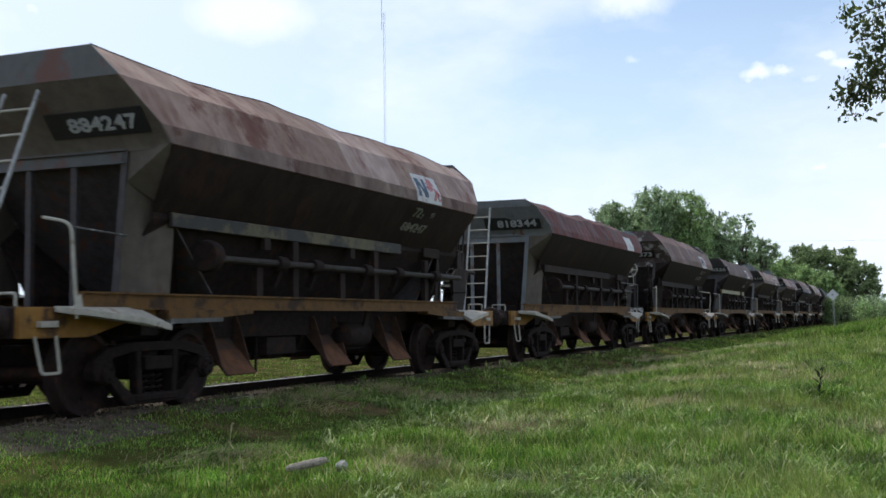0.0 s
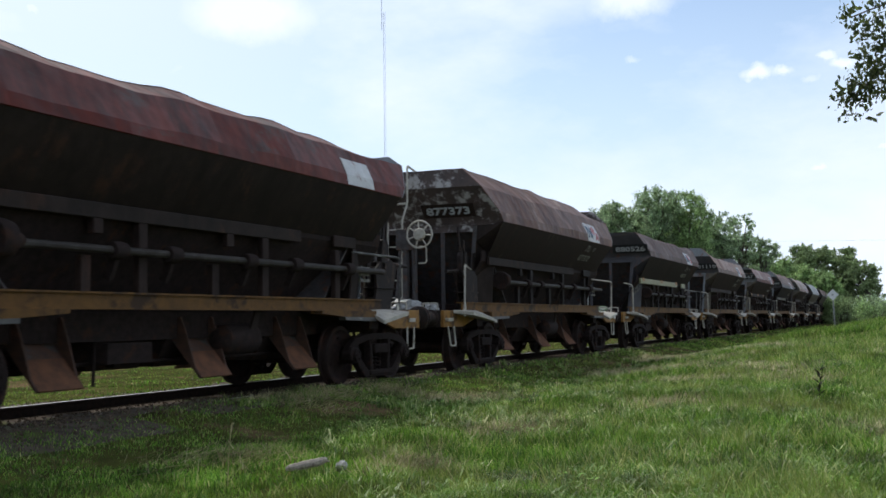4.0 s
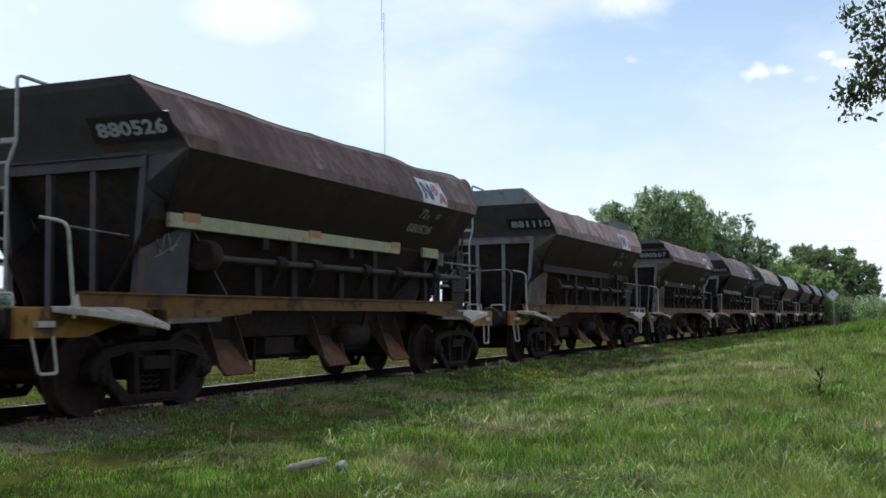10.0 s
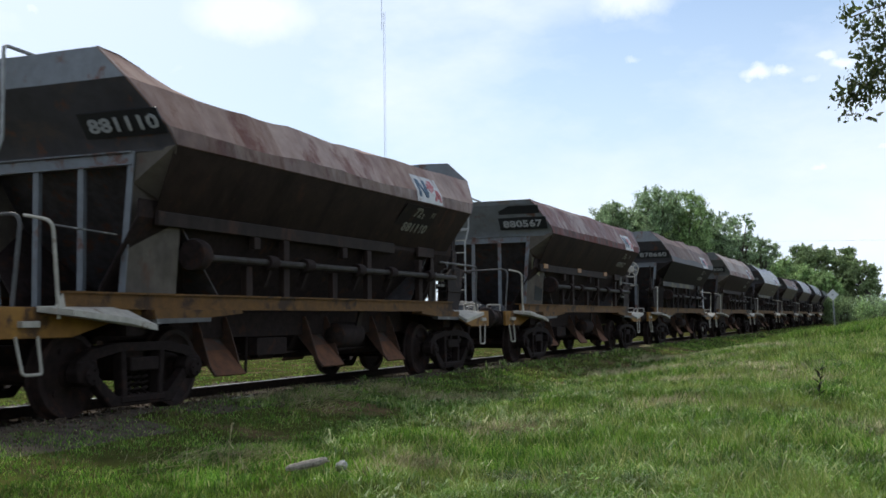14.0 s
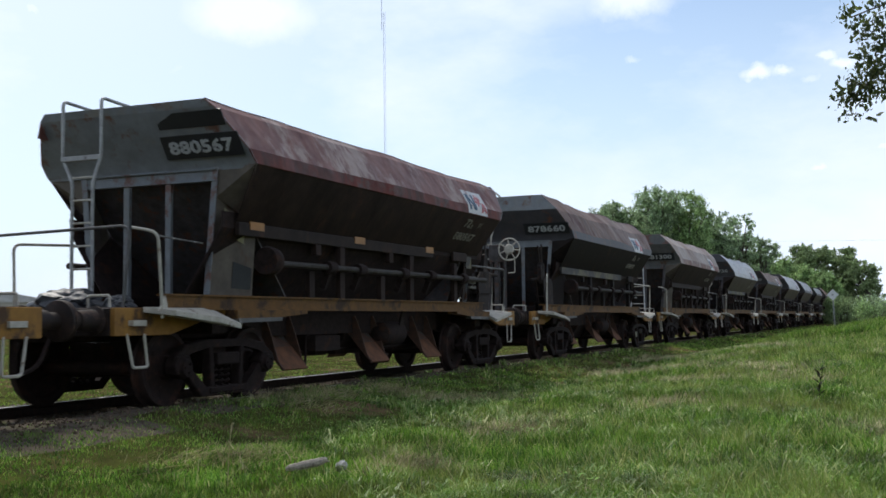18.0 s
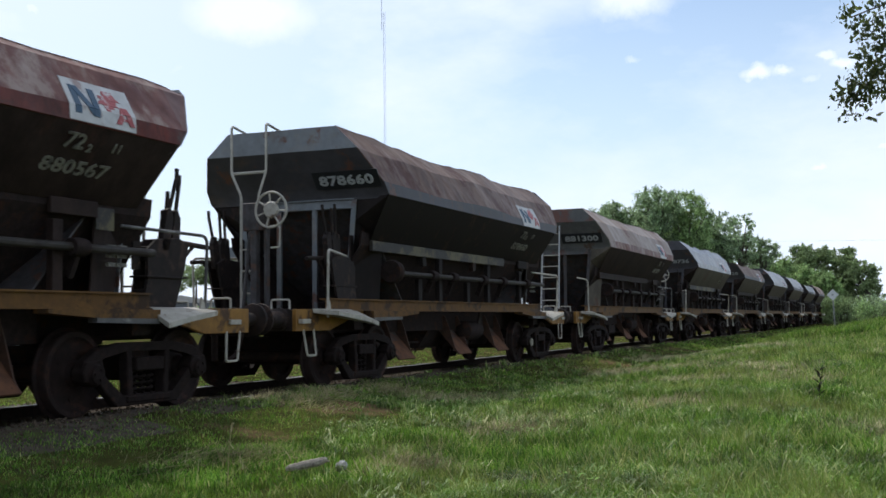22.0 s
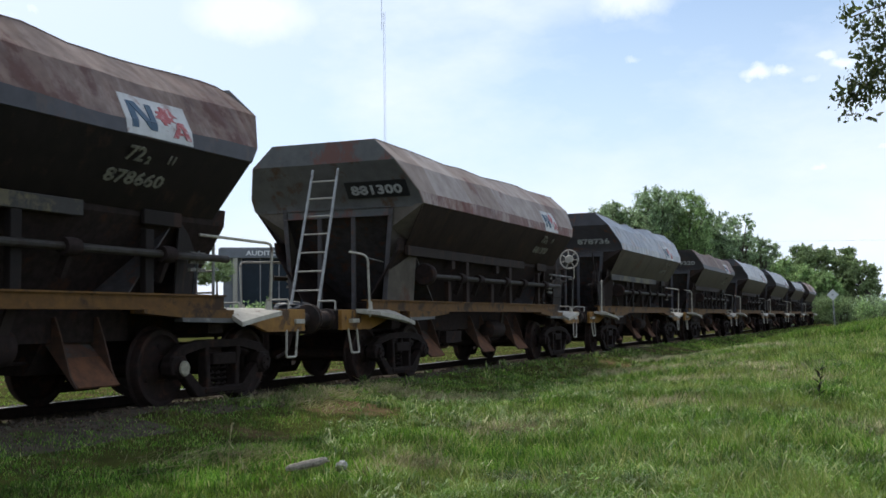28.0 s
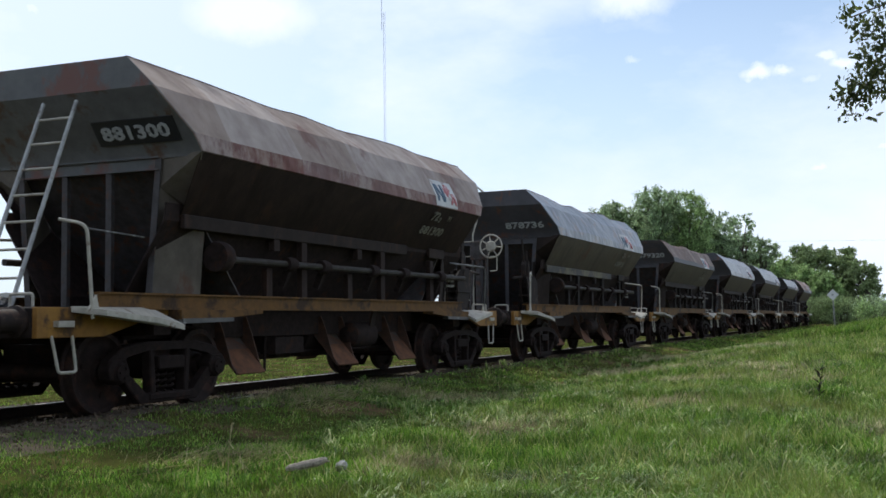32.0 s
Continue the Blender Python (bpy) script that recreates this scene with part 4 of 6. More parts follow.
    put("grab_loop", "grab_loop", lambda bm: tube(bm, rounded([(0, 0, 0), (0.16, -0.02, 0), (0.16, -0.02, 0.3), (0, 0, 0.3)], 0.05), 0.014, 6), M_WHITE, "", FLIP @ pose(0.45, -5.8, 1.95), smooth=True)
    put("brake_ladder", f"brake_ladder{style['turned']}", lambda bm: brake_ladder(bm, style["turned"]), M_WHITE, "", FLIP, smooth=True)
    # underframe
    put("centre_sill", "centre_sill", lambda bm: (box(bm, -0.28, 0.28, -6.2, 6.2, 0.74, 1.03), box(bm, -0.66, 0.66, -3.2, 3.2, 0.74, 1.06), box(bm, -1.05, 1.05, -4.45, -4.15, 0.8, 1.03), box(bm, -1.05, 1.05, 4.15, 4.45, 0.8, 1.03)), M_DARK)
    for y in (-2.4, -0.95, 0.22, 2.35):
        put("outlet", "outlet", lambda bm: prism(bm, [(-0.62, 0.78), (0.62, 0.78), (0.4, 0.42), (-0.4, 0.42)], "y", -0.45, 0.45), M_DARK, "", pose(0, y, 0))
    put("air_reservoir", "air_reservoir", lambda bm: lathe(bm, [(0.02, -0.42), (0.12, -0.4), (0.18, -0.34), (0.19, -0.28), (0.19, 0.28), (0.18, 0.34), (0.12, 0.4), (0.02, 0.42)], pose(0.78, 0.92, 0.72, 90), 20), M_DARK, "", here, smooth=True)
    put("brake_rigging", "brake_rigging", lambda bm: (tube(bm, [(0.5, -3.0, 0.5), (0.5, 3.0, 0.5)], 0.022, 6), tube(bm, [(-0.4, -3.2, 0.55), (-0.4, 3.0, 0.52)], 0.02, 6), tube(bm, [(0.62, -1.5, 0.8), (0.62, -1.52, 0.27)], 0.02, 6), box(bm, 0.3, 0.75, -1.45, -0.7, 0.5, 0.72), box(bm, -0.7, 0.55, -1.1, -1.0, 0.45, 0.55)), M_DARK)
    put("brake_hose", "brake_hose", lambda bm: tube(bm, rounded([(0.35, -6.3, 0.85), (0.36, -6.5, 0.5), (0.36, -6.8, 0.42)], 0.12), 0.025, 7), M_DARK, smooth=True)
    put("brake_hose", "brake_hose", None, M_DARK, "", FLIP)
    # lettering and badge
    for e in (-1, 1):
        a = Matrix() if e < 0 else FLIP
        r1, r2 = (rim[1], rim[2]) if rim is HIP else (rim[0], rim[2])
        up = Vector((0, -(r1[1] - r2[1]), r1[2] - r2[2]))
        mid = Vector((style["number_x"], -(r2[1] + (r1[1] - r2[1]) * 0.12), r2[2] + (r1[2] - r2[2]) * 0.12))
        m = (Matrix.Translation((0, -longer, 0)) @ a if e < 0 else a) @ on_plane(mid, (1, 0, 0), up)
        n_out = m.to_3x3() @ Vector((0, 0, 1))
        if style["plate"]:
            if style["dark_top"] and e < 0:
                put("stencil_panel", "stencil_panel_high", lambda bm: box(bm, -0.5, 0.42, 0.24, 0.44, -0.01, 0.006), M_PLATE, "", Matrix.Translation(n_out * 0.012) @ m)
            edge = min(0.54, 1.5 - style["number_x"])
            put("stencil_panel", f"stencil_panel{longer}{edge}", lambda bm: box(bm, -0.54 - longer * 0.5, edge, -0.15, 0.15, -0.01, 0.006), M_PLATE if style["end"] is not M_MOTTLED else M_RUST_DARK, "", Matrix.Translation(n_out * 0.012) @ m)
        if style["number"]:
            part("number", text_mesh("number_" + style["number"], style["number"], 0.9, 0.175), M_LETTER, w, "", Matrix.Translation(n_out * 0.026) @ m)
        badge(put, dict(style, thing=w), e, Matrix() if e > 0 else FLIP)
    # running gear
    for e in (-1, 1):
        bogie = put("bogie", "bolster", lambda bm: (box(bm, -1.02, 1.02, -0.17, 0.17, 0.42, 0.7), box(bm, -0.3, 0.3, -0.3, 0.3, 0.7, 0.82), box(bm, -0.9, 0.9, -0.52, -0.42, 0.3, 0.4), box(bm, -0.9, 0.9, 0.42, 0.52, 0.3, 0.4)), M_DARK, "black cast-steel two-axle bogie", pose(0, e * 4.3, 0))
        for x in (-1, 1):
            put("side_frame", "side_frame", side_frame, M_BOGIE, "", pose(x * 1.1, 0, 0), 0.012, parent=bogie)
            put("spring_nest", "spring_nest", springs, M_BOGIE, "", pose(x * 1.03, 0, 0), smooth=True, parent=bogie)
            for y in (-0.85, 0.85):
                put("axle_box", "axle_box", axle_box, M_BOGIE, "", pose(x * 1.13, y, 0.43, 0, 0, 0 if x > 0 else 180), smooth=True, parent=bogie)
                if style["cap"] and x < 0 and e < 0 and y > 0:
                    put("bearing_cap", "bearing_cap", lambda bm: lathe(bm, [(0.004, 0.088), (0.085, 0.088), (0.085, 0.106), (0.078, 0.11), (0.004, 0.11)], Matrix.Rotation(math.pi / 2, 4, "Y"), 18), M_CAP, "pale greasy end cap", pose(x * 1.13, y, 0.43, 0, 0, 0 if x > 0 else 180), parent=bogie)
        for y in (-0.85, 0.85):
            axle = put("wheelset", "axle", wheelset, M_WHEEL, "", pose(0, y, 0.434), smooth=True, parent=bogie)
            WHEELSETS.append((axle, y, -1 if style["turned"] else 1))
    return w


def wheelset(bm):
    lathe(bm, [(0.07, -1.1), (0.08, -0.9), (0.085, 0.9), (0.07, 1.1)], Matrix.Rotation(math.pi / 2, 4, "Y"), 14)
    turn = Matrix.Rotation(math.pi / 2, 4, "Y")
    prof = [(0.06, 0.96), (0.12, 0.96), (0.14, 0.93), (0.14, 0.91), (0.18, 0.89), (0.3, 0.88), (0.345, 0.9), (0.37, 0.925), (0.42, 0.925), (0.43, 0.91), (0.436, 0.83), (0.462, 0.812), (0.462, 0.79), (0.37, 0.785), (0.34, 0.83), (0.16, 0.84), (0.12, 0.79), (0.06, 0.79)]
    for s in (-1, 1):
        lathe(bm, [(r, s * z) for r, z in prof], turn, 40)
        for k in range(3):
            a = k * math.tau / 3
            lathe(bm, [(0.005, s * 0.885), (0.035, s * 0.885), (0.03, s * 0.9), (0.005, s * 0.9)], turn @ Matrix.Translation((0.24 * math.cos(a), 0.24 * math.sin(a), 0)), 8)


def step_board(bm, x):
    """A bent sheet step: level along its inner edge, its outer edge falling towards the middle of the wagon."""
    top = [(1.12, -5.82, 1.1), (1.47, -5.72, 1.06), (1.5, -4.95, 0.985), (1.47, -4.48, 0.91), (1.12, -4.62, 1.1)]
    if x < 0:
        top = [(1.12, -5.15, 1.1), (1.47, -5.1, 1.06), (1.5, -4.6, 1.0), (1.47, -4.22, 0.93), (1.12, -4.3, 1.1)]
    a = [bm.verts.new((x * px, y, z)) for px, y, z in top]
    b = [bm.verts.new((x * px, y, z - 0.055)) for px, y, z in top]
    bm.faces.new(a), bm.faces.new(b[::-1])
    for i in range(5):
        bm.faces.new((a[i], b[i], b[(i + 1) % 5], a[(i + 1) % 5]))


def lever_stand(bm):
    """The cheeks of a lever bank, wider at the top, open between them."""
    for x0, x1 in ((-0.11, -0.07), (0.05, 0.09)):
        prism(bm, [(-0.34, 1.09), (0.24, 1.09), (0.4, 1.52), (0.48, 1.8), (0.3, 1.88), (-0.1, 1.84), (-0.26, 1.72), (-0.24, 1.4)], "x", x0, x1)
    box(bm, -0.08, 0.07, -0.2, 0.3, 1.6, 1.76)
    box(bm, -0.08, 0.07, -0.28, 0.2, 1.09, 1.3)


LEVERS = [((0.02, 0.08, 2.63), (0.2, 0.26, 2.55), (0.4, 0.6, 2.57)), ((-0.02, 0.1, 2.6), (0.1, 0.22, 2.62), (0.28, 0.38, 2.58)), ((0.04, 0.3, 2.66), (0.28, 0.4, 2.6), (0.2, 0.24, 2.4))]


def brake_ladder(bm, hoops):
    """Rungs beside the handwheel, and the hoops by which one climbs over the rim."""
    for x, xf in ((-0.24, -0.22), (-0.54, -0.82)):
        line = [(x, -5.0, 1.1), (x, -5.0, 2.8)]
        if hoops:
            line += [(xf + 0.06, -4.92, 3.16), (xf + 0.06, -4.92, 3.88), (xf - 0.02, -4.3, 3.83)]
        tube(bm, rounded(line, 0.06, 3), 0.02, 7)
    for z in (1.35, 1.68, 2.0, 2.32, 2.65):
        tube(bm, [(-0.24, -5.0, z), (-0.54, -5.0, z)], 0.013, 6)
    if hoops:
        tube(bm, [(-0.16, -4.92, 3.15), (-0.76, -4.92, 3.15)], 0.024, 6)


def ladder(put, style):
    """The ladder at the -y end: leaning and straight, or upright with two hoops over the rim."""
    if style["ladder"] == "lean":
        for k, (x0, x1) in enumerate(((0.18, -0.12), (0.64, 0.33))):
            put("ladder_stile", f"lean_stile{k}", lambda bm: tube(bm, [(x0, -6.1, 1.09), (x1, -4.86, 3.33)], 0.022, 8), M_RAILING2, "", smooth=True)
        for i in range(7):
            t = 0.13 + 0.13 * i
            put("ladder_rung", f"lean_rung{i}", lambda bm: tube(bm, [(0.18 - 0.3 * t, -6.1 + 1.24 * t, 1.09 + 2.24 * t), (0.64 - 0.31 * t, -6.1 + 1.24 * t, 1.09 + 2.24 * t)], 0.014, 6), M_WHITE, "", smooth=True)
    elif style["ladder"] == "plain":
        for x in (-0.54, -0.24):
            put("ladder_stile", f"plain_stile{x}", lambda bm: tube(bm, [(x, -5.0, 1.09), (x, -5.0, 3.1), (x, -4.85, 3.2)], 0.02, 8), M_RAILING2, "", smooth=True)
        for i in range(7):
            put("ladder_rung", "hoop_rung", lambda bm: tube(bm, [(-0.54, 0, 0), (-0.24, 0, 0)], 0.014, 6), M_WHITE, "", pose(0, -5.0, 1.3 + 0.27 * i), smooth=True)
    else:
        h = style["rim"][0][2]
        for k, (x, xf) in enumerate(((-0.54, -0.75), (-0.24, -0.18))):
            put("ladder_stile", f"hoop_stile{k}{h}", lambda bm: tube(bm, rounded([(x, -5.0, 1.09), (x, -5.0, 2.6), (xf, -4.93, 2.9), (xf, -4.93, h + 0.1), (xf + 0.05, -4.3, h + 0.05)], 0.06, 3), 0.021, 8), M_RAILING2, "", smooth=True)
        for i in range(6):
            z = 1.3 + 0.27 * i
            put("ladder_rung", "hoop_rung", lambda bm: tube(bm, [(-0.54, 0, 0), (-0.24, 0, 0)], 0.014, 6), M_WHITE, "", pose(0, -5.0, z), smooth=True)
        put("ladder_rung", "hoop_head", lambda bm: box(bm, -0.75, -0.18, -4.97, -4.9, 2.86, 2.92), M_RAILING2, "", bevel=0.006)


def badge(put, style, s, a):
    """The painted patch on the sloping side, of plain shapes in its colours, and the small lettering below it."""
    rim, seed, dent = style["rim"], style["seed"] * 2 + s, style["dent"]
    y0, broad = style["badge_at"]

    def at(u, v, lift):
        """A point of the side: v from 0 at the waist fold's foot to 1 at the patch's top, bent at 0.4 over the edge of the sloping facet."""
        y = y0 + (u + 0.04 * v) * broad
        q = plate_point(rim[2], 2, y, 30, seed, dent)
        if v < 0.4:
            low = plate_point(WAIST, 3, y, 30, seed, 0.0)
            return q + (low - q) * (0.4 - v) * 2.35 + Vector((1, 0, 0.1)) * lift
        p = plate_point(rim[1], 1, y, 30, seed, dent)
        return q + (p - q) * (v - 0.4) + Vector((0.89, 0, 0.46)) * lift

    def stroke(bm, low, high, lift=0.013):
        """A painted stroke from (v, u, u) below to (v, u, u) above, in pieces that follow the fold."""
        vs = [low[0]] + [v for v in (0.4,) if low[0] < v < high[0]] + [high[0]]
        rows = []
        for v in vs:
            t = (v - low[0]) / (high[0] - low[0])
            rows.append([low[k] + (high[k] - low[k]) * t for k in (1, 2)] + [v])
        for (a0, a1, va), (b0, b1, vb) in zip(rows, rows[1:]):
            ring = ((a0, va), (a1, va), (b1, vb), (b0, vb))
            hi, lo = [bm.verts.new(at(u, v + 1e-4 * (1 if v == va else -1), lift)) for u, v in ring], [bm.verts.new(at(u, v + 1e-4 * (1 if v == va else -1), lift - 0.006)) for u, v in ring]
            bm.faces.new(hi), bm.faces.new(lo[::-1])
            for i in range(4):
                bm.faces.new((hi[i], lo[i], lo[(i + 1) % 4], hi[(i + 1) % 4]))

    def patch(bm):
        """One painted field over the facet and the band, following their bends."""
        us, vs = [-0.5 + k / 18 for k in range(19)], [0.0, 0.2, 0.4, 0.6, 0.8, 1.0]
        hi, lo = ([[bm.verts.new(at(u, v, lift)) for u in us] for v in vs] for lift in (0.007, -0.002))
        for g in (hi, lo):
            for p, q in zip(g, g[1:]):
                for k in range(18):
                    bm.faces.new((p[k], p[k + 1], q[k + 1], q[k]))
        for k in range(18):
            for r in (0, -1):
                bm.faces.new((hi[r][k], hi[r][k + 1], lo[r][k + 1], lo[r][k]))
        for r in range(5):
            for k in (0, 18):
                bm.faces.new((hi[r][k], hi[r + 1][k], lo[r + 1][k], lo[r][k]))

    def blue(bm):
        stroke(bm, (0.2, -0.42, -0.33), (0.84, -0.42, -0.33), 0.012)
        stroke(bm, (0.2, -0.16, -0.06), (0.84, -0.4, -0.3), 0.014)
        stroke(bm, (0.2, -0.15, -0.06), (0.84, -0.15, -0.06), 0.016)

    def red(bm):
        rng = random.Random(4)
        for k in range(7):
            v = 0.42 + 0.066 * k
            half = 0.15 * math.sin(0.35 + 0.4 * k) + rng.uniform(-0.035, 0.035)
            lean = 0.1 + 0.012 * k + rng.uniform(-0.02, 0.02)
            stroke(bm, (v, lean - half, lean + half), (v + 0.064, lean - half * rng.uniform(0.6, 1.1), lean + half * rng.uniform(0.6, 1.1)))

    def red_leg(bm):
        stroke(bm, (0.13, 0.18, 0.26), (0.56, 0.28, 0.35), 0.016)
        stroke(bm, (0.13, 0.39, 0.47), (0.56, 0.3, 0.38), 0.018)
        stroke(bm, (0.24, 0.26, 0.4), (0.31, 0.27, 0.38), 0.014)

    if style["badge"]:
        key = f"badge_{style['seed']}{s}"
        put("badge", key, patch, M_BADGE, "white painted patch" if style["badge"] == "plain" else "white painted patch with blue and red shapes", a)
        if style["badge"] != "plain":
            put("badge_mark", key + "_blue", blue, M_BADGE_BLUE, "", a)
            put("badge_mark", key + "_red", red, M_BADGE_RED, "", a)
            put("badge_mark", key + "_leg", red_leg, M_BADGE_RED, "", a)
    if style["marks"]:
        def film(z, y):
            return a @ on_plane(Vector((1.15 + (z - 2.2) / 0.54 * 0.4 + 0.022, y, z)), (0, 1, 0), (0.4, 0, 0.54))
        if style["field"]:
            put("number_field", "number_field", lambda bm: prism(bm, [(-0.72, -0.3), (0.66, -0.3), (0.62, 0.27), (-0.66, 0.27)], "z", -0.012, -0.006), M_BLACK, "", film(2.5, y0 - 0.2))
        part("lettering", text_mesh("side_class", "72", 0.27, 0.17, 0.02), M_FADED, style["thing"], "", film(2.62, y0 - 0.3))
        part("lettering", text_mesh("side_small", "2", 0.07, 0.09), M_FADED, style["thing"], "", film(2.58, y0 - 0.08))
        part("lettering", text_mesh("side_date", "11", 0.1, 0.1), M_FADED, style["thing"], "", film(2.62, y0 + 0.28))
        part("lettering", text_mesh("side_" + style["number"], style["number"], 0.92, 0.16, 0.025), M_FADED, style["thing"], "", film(2.4, y0 - 0.12))
    if style["squares"]:
        for y in (-3.7, -0.9, 1.7):
            put("reflector", "reflector", lambda bm: box(bm, 1.185, 1.197, -0.16, 0.16, 2.05, 2.15), M_ORANGE, "", a @ pose(0, y, 0))
        put("reflector", "cream_square", lambda bm: box(bm, 1.15, 1.162, 3.45, 3.72, 1.86, 2.08), M_RAIL_PALE, "pale cream painted square", a)
    for k in range(6):
        put("stencil_bar", f"stencil_bar{k % 2}", lambda bm: box(bm, 1.14, 1.18, 0, 0.1 + 0.05 * (k % 2), 0, 0.04), M_FADED, "", a @ pose(0, 3.62 + 0.13 * (k % 2), 1.5 + 0.09 * (k // 2)))


WHEELSETS, WAGONS = [], []
SLACK = {0: 0.35, 1: 0.4, 3: -0.09, 4: -0.06, 5: -0.09}
BASE = dict(cap=False, number_x=0.8, badge_at=(2.45, 1.02), tail=0.0, wheel=None, shell=M_SHELL, corner=M_SHELL, longer=0.0, field=False, hook=True, rear_rail=True, dark_top=False, panel=M_MAUVE, band=M_MAUVE, end=M_BLUE, end_top=M_BLUE_LIGHT, rail=M_SHELL, rail_label="", shaft=M_SHAFT, rim=HIP, turned=False, dent=0.05,
            ladder="lean", cross=False, plate=True, badge="marked", marks=True, squares=False, panel_label="faded rusty sloping panel")
KINDS = [
    dict(number="884247", number_x=0.85, badge_at=(2.18, 0.96), longer=0.35, rear_rail=False, corner=M_OLIVE, shell=M_OLIVE_SHADED, end=M_OLIVE, end_top=M_SHELL_RUSTY, panel=M_MAUVE, band=M_BROWN_GREY, rail=M_RAIL_PALE, badge="marked", text="grey-green ballast hopper wagon with rusty panels and leaning ladder"),
    dict(number="818344", number_x=0.81, badge_at=(2.9, 0.8), longer=0.4, tail=-0.42, wheel=(0.3, 5.46, 2.38), hook=False, dark_top=True, rim=BENT, panel=M_RED, band=M_RED, end=M_BLUE_LIGHT, end_top=M_BLUE_LIGHT, corner=M_OLIVE, dent=0.08, badge="plain", marks=False, text="grey ballast hopper wagon with dented dark red side panels"),
    dict(number="877373", number_x=0.5, badge_at=(2.45, 1.08), shell=M_RUST_DARK, turned=True, wheel=(-0.5, 5.87, 2.47), ladder="plain", end=M_MOTTLED, end_top=M_MOTTLED, panel=M_BROWN, band=M_BROWN, text="rust-mottled brown ballast hopper wagon with a white handwheel"),
    dict(number="880526", number_x=0.97, badge_at=(2.46, 1.0), squares=True, rim=FLAT, ladder="hoop", end=M_BLUE, end_top=M_BLUE, corner=M_BLUE, panel=M_RUST_PANEL, band=M_RUST_PANEL, rail=M_RAIL_CREAM, rail_label="pale yellow painted rail", text="dark blue-grey ballast hopper wagon with a pale stripe along its side"),
    # end_top paler than end: skylight on the upper facet put into its paint
    dict(number="881110", number_x=1.02, badge_at=(2.45, 1.0), ladder="hoop", cross=True, corner=M_OLIVE, shell=M_OLIVE_SHADED, end=M_BLUE, end_top=M_BLUE_LIGHT, panel=M_MAUVE, band=M_BROWN_GREY, field=True, dent=0.08, text="blue-grey ballast hopper wagon with dusty dented side panels"),
    dict(number="880567", number_x=0.92, badge_at=(3.08, 0.94), cross=True, dark_top=True, corner=M_OLIVE, shell=M_OLIVE_SHADED, squares=True, rim=FLAT, ladder="hoop", end=M_BLUE_LIGHT, end_top=M_BLUE_LIGHT, panel=M_RED_PALE, band=M_RED, dent=0.03, text="grey-green ballast hopper wagon with faded red side panels"),
    # here too the paler end_top has skylight in its colour
    dict(number="878660", cap=True, number_x=0.95, badge_at=(2.58, 1.08), shell=M_BLACK, corner=M_BLACK, turned=True, wheel=(-0.5, 5.87, 2.47), ladder="plain", end=M_BLUE, end_top=M_BLUE_LIGHT, panel=M_BROWN_GREY, band=M_BLUE, rail=M_RAIL_PALE, dent=0.07, text="dark blue-grey ballast hopper wagon with levers and white handwheel"),
    dict(number="881300", number_x=0.82, badge_at=(2.7, 0.9), corner=M_OLIVE, shell=M_OLIVE_SHADED, end=M_SHELL_RUSTY2, end_top=M_SHELL_RUSTY, panel=M_DUST, band=M_RED_PALE, dent=0.035, text="grey-green ballast hopper wagon with dusty panels and white ladder"),
    # far wagons: light thrown up by the grass is put into the olive shell
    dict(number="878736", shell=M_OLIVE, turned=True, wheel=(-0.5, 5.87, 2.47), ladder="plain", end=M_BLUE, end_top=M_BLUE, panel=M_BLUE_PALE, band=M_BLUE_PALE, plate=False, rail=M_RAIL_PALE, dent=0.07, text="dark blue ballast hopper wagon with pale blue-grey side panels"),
    dict(number="879320", shell=M_OLIVE, rim=FLAT, ladder="hoop", end=M_BLUE, end_top=M_BLUE, panel=M_BROWN_GREY, band=M_BLUE, plate=False, text="dark blue ballast hopper wagon with rust-streaked grey panels"),
    dict(number="", shell=M_OLIVE, ladder="hoop", end=M_BLUE, end_top=M_BLUE, panel=M_BLUE_PALE, band=M_BLUE_PALE, plate=False, marks=False, text="dark blue ballast hopper wagon with light grey side panels"),
    dict(number="", shell=M_OLIVE, turned=True, wheel=(-0.5, 5.87, 2.47), ladder="plain", end=M_BLUE, end_top=M_BLUE, panel=M_BLUE_PALE, band=M_BLUE, plate=False, marks=False, text="dark blue ballast hopper wagon with a handwheel at its end"),
    dict(number="", shell=M_OLIVE, rim=FLAT, ladder="hoop", end=M_BLUE, end_top=M_BLUE, panel=M_BLUE_PALE, band=M_BLUE, plate=False, marks=False, text="dark blue ballast hopper wagon far down the train"),
    dict(number="", shell=M_OLIVE, ladder="hoop", end=M_BLUE, end_top=M_BLUE, panel=M_MAUVE, band=M_BLUE, plate=False, marks=False, text="last ballast hopper wagon of the train, dusty and dark"),
]
for k, spec in enumerate(KINDS):
    w = wagon({**BASE, **spec, "seed": k})
    WAGONS.append((tagged(w, spec["text"], "wagon", "wagons of the train"), 180 if spec.get("turned") else 0))


def bag(k, x, y, w, d, h, mat, label):
    """A crumpled bag lying on the platform of a wagon."""
    def lump(bm):
        bmesh.ops.create_icosphere(bm, subdivisions=4, radius=1.0)
        for v in bm.verts:
            n = v.co.normalized()
            q = 1 + 0.35 * noise.noise(n * 1.7 + Vector((k, 0, 0))) + 0.16 * noise.noise(n * 5 + Vector((0, k, 0))) + 0.07 * noise.noise(n * 11)
            v.co = Vector((n.x * w * q, n.y * d * q, max(n.z * h * q, -0.25 * h) + 0.25 * h))
    t = part("rubbish_bag", mesh_of(f"bag{k}{x}", lump, smooth=True), mat)
    LOADS.append((tagged(t, label, "bag", "bags on the wagon platforms"), k, x, y))


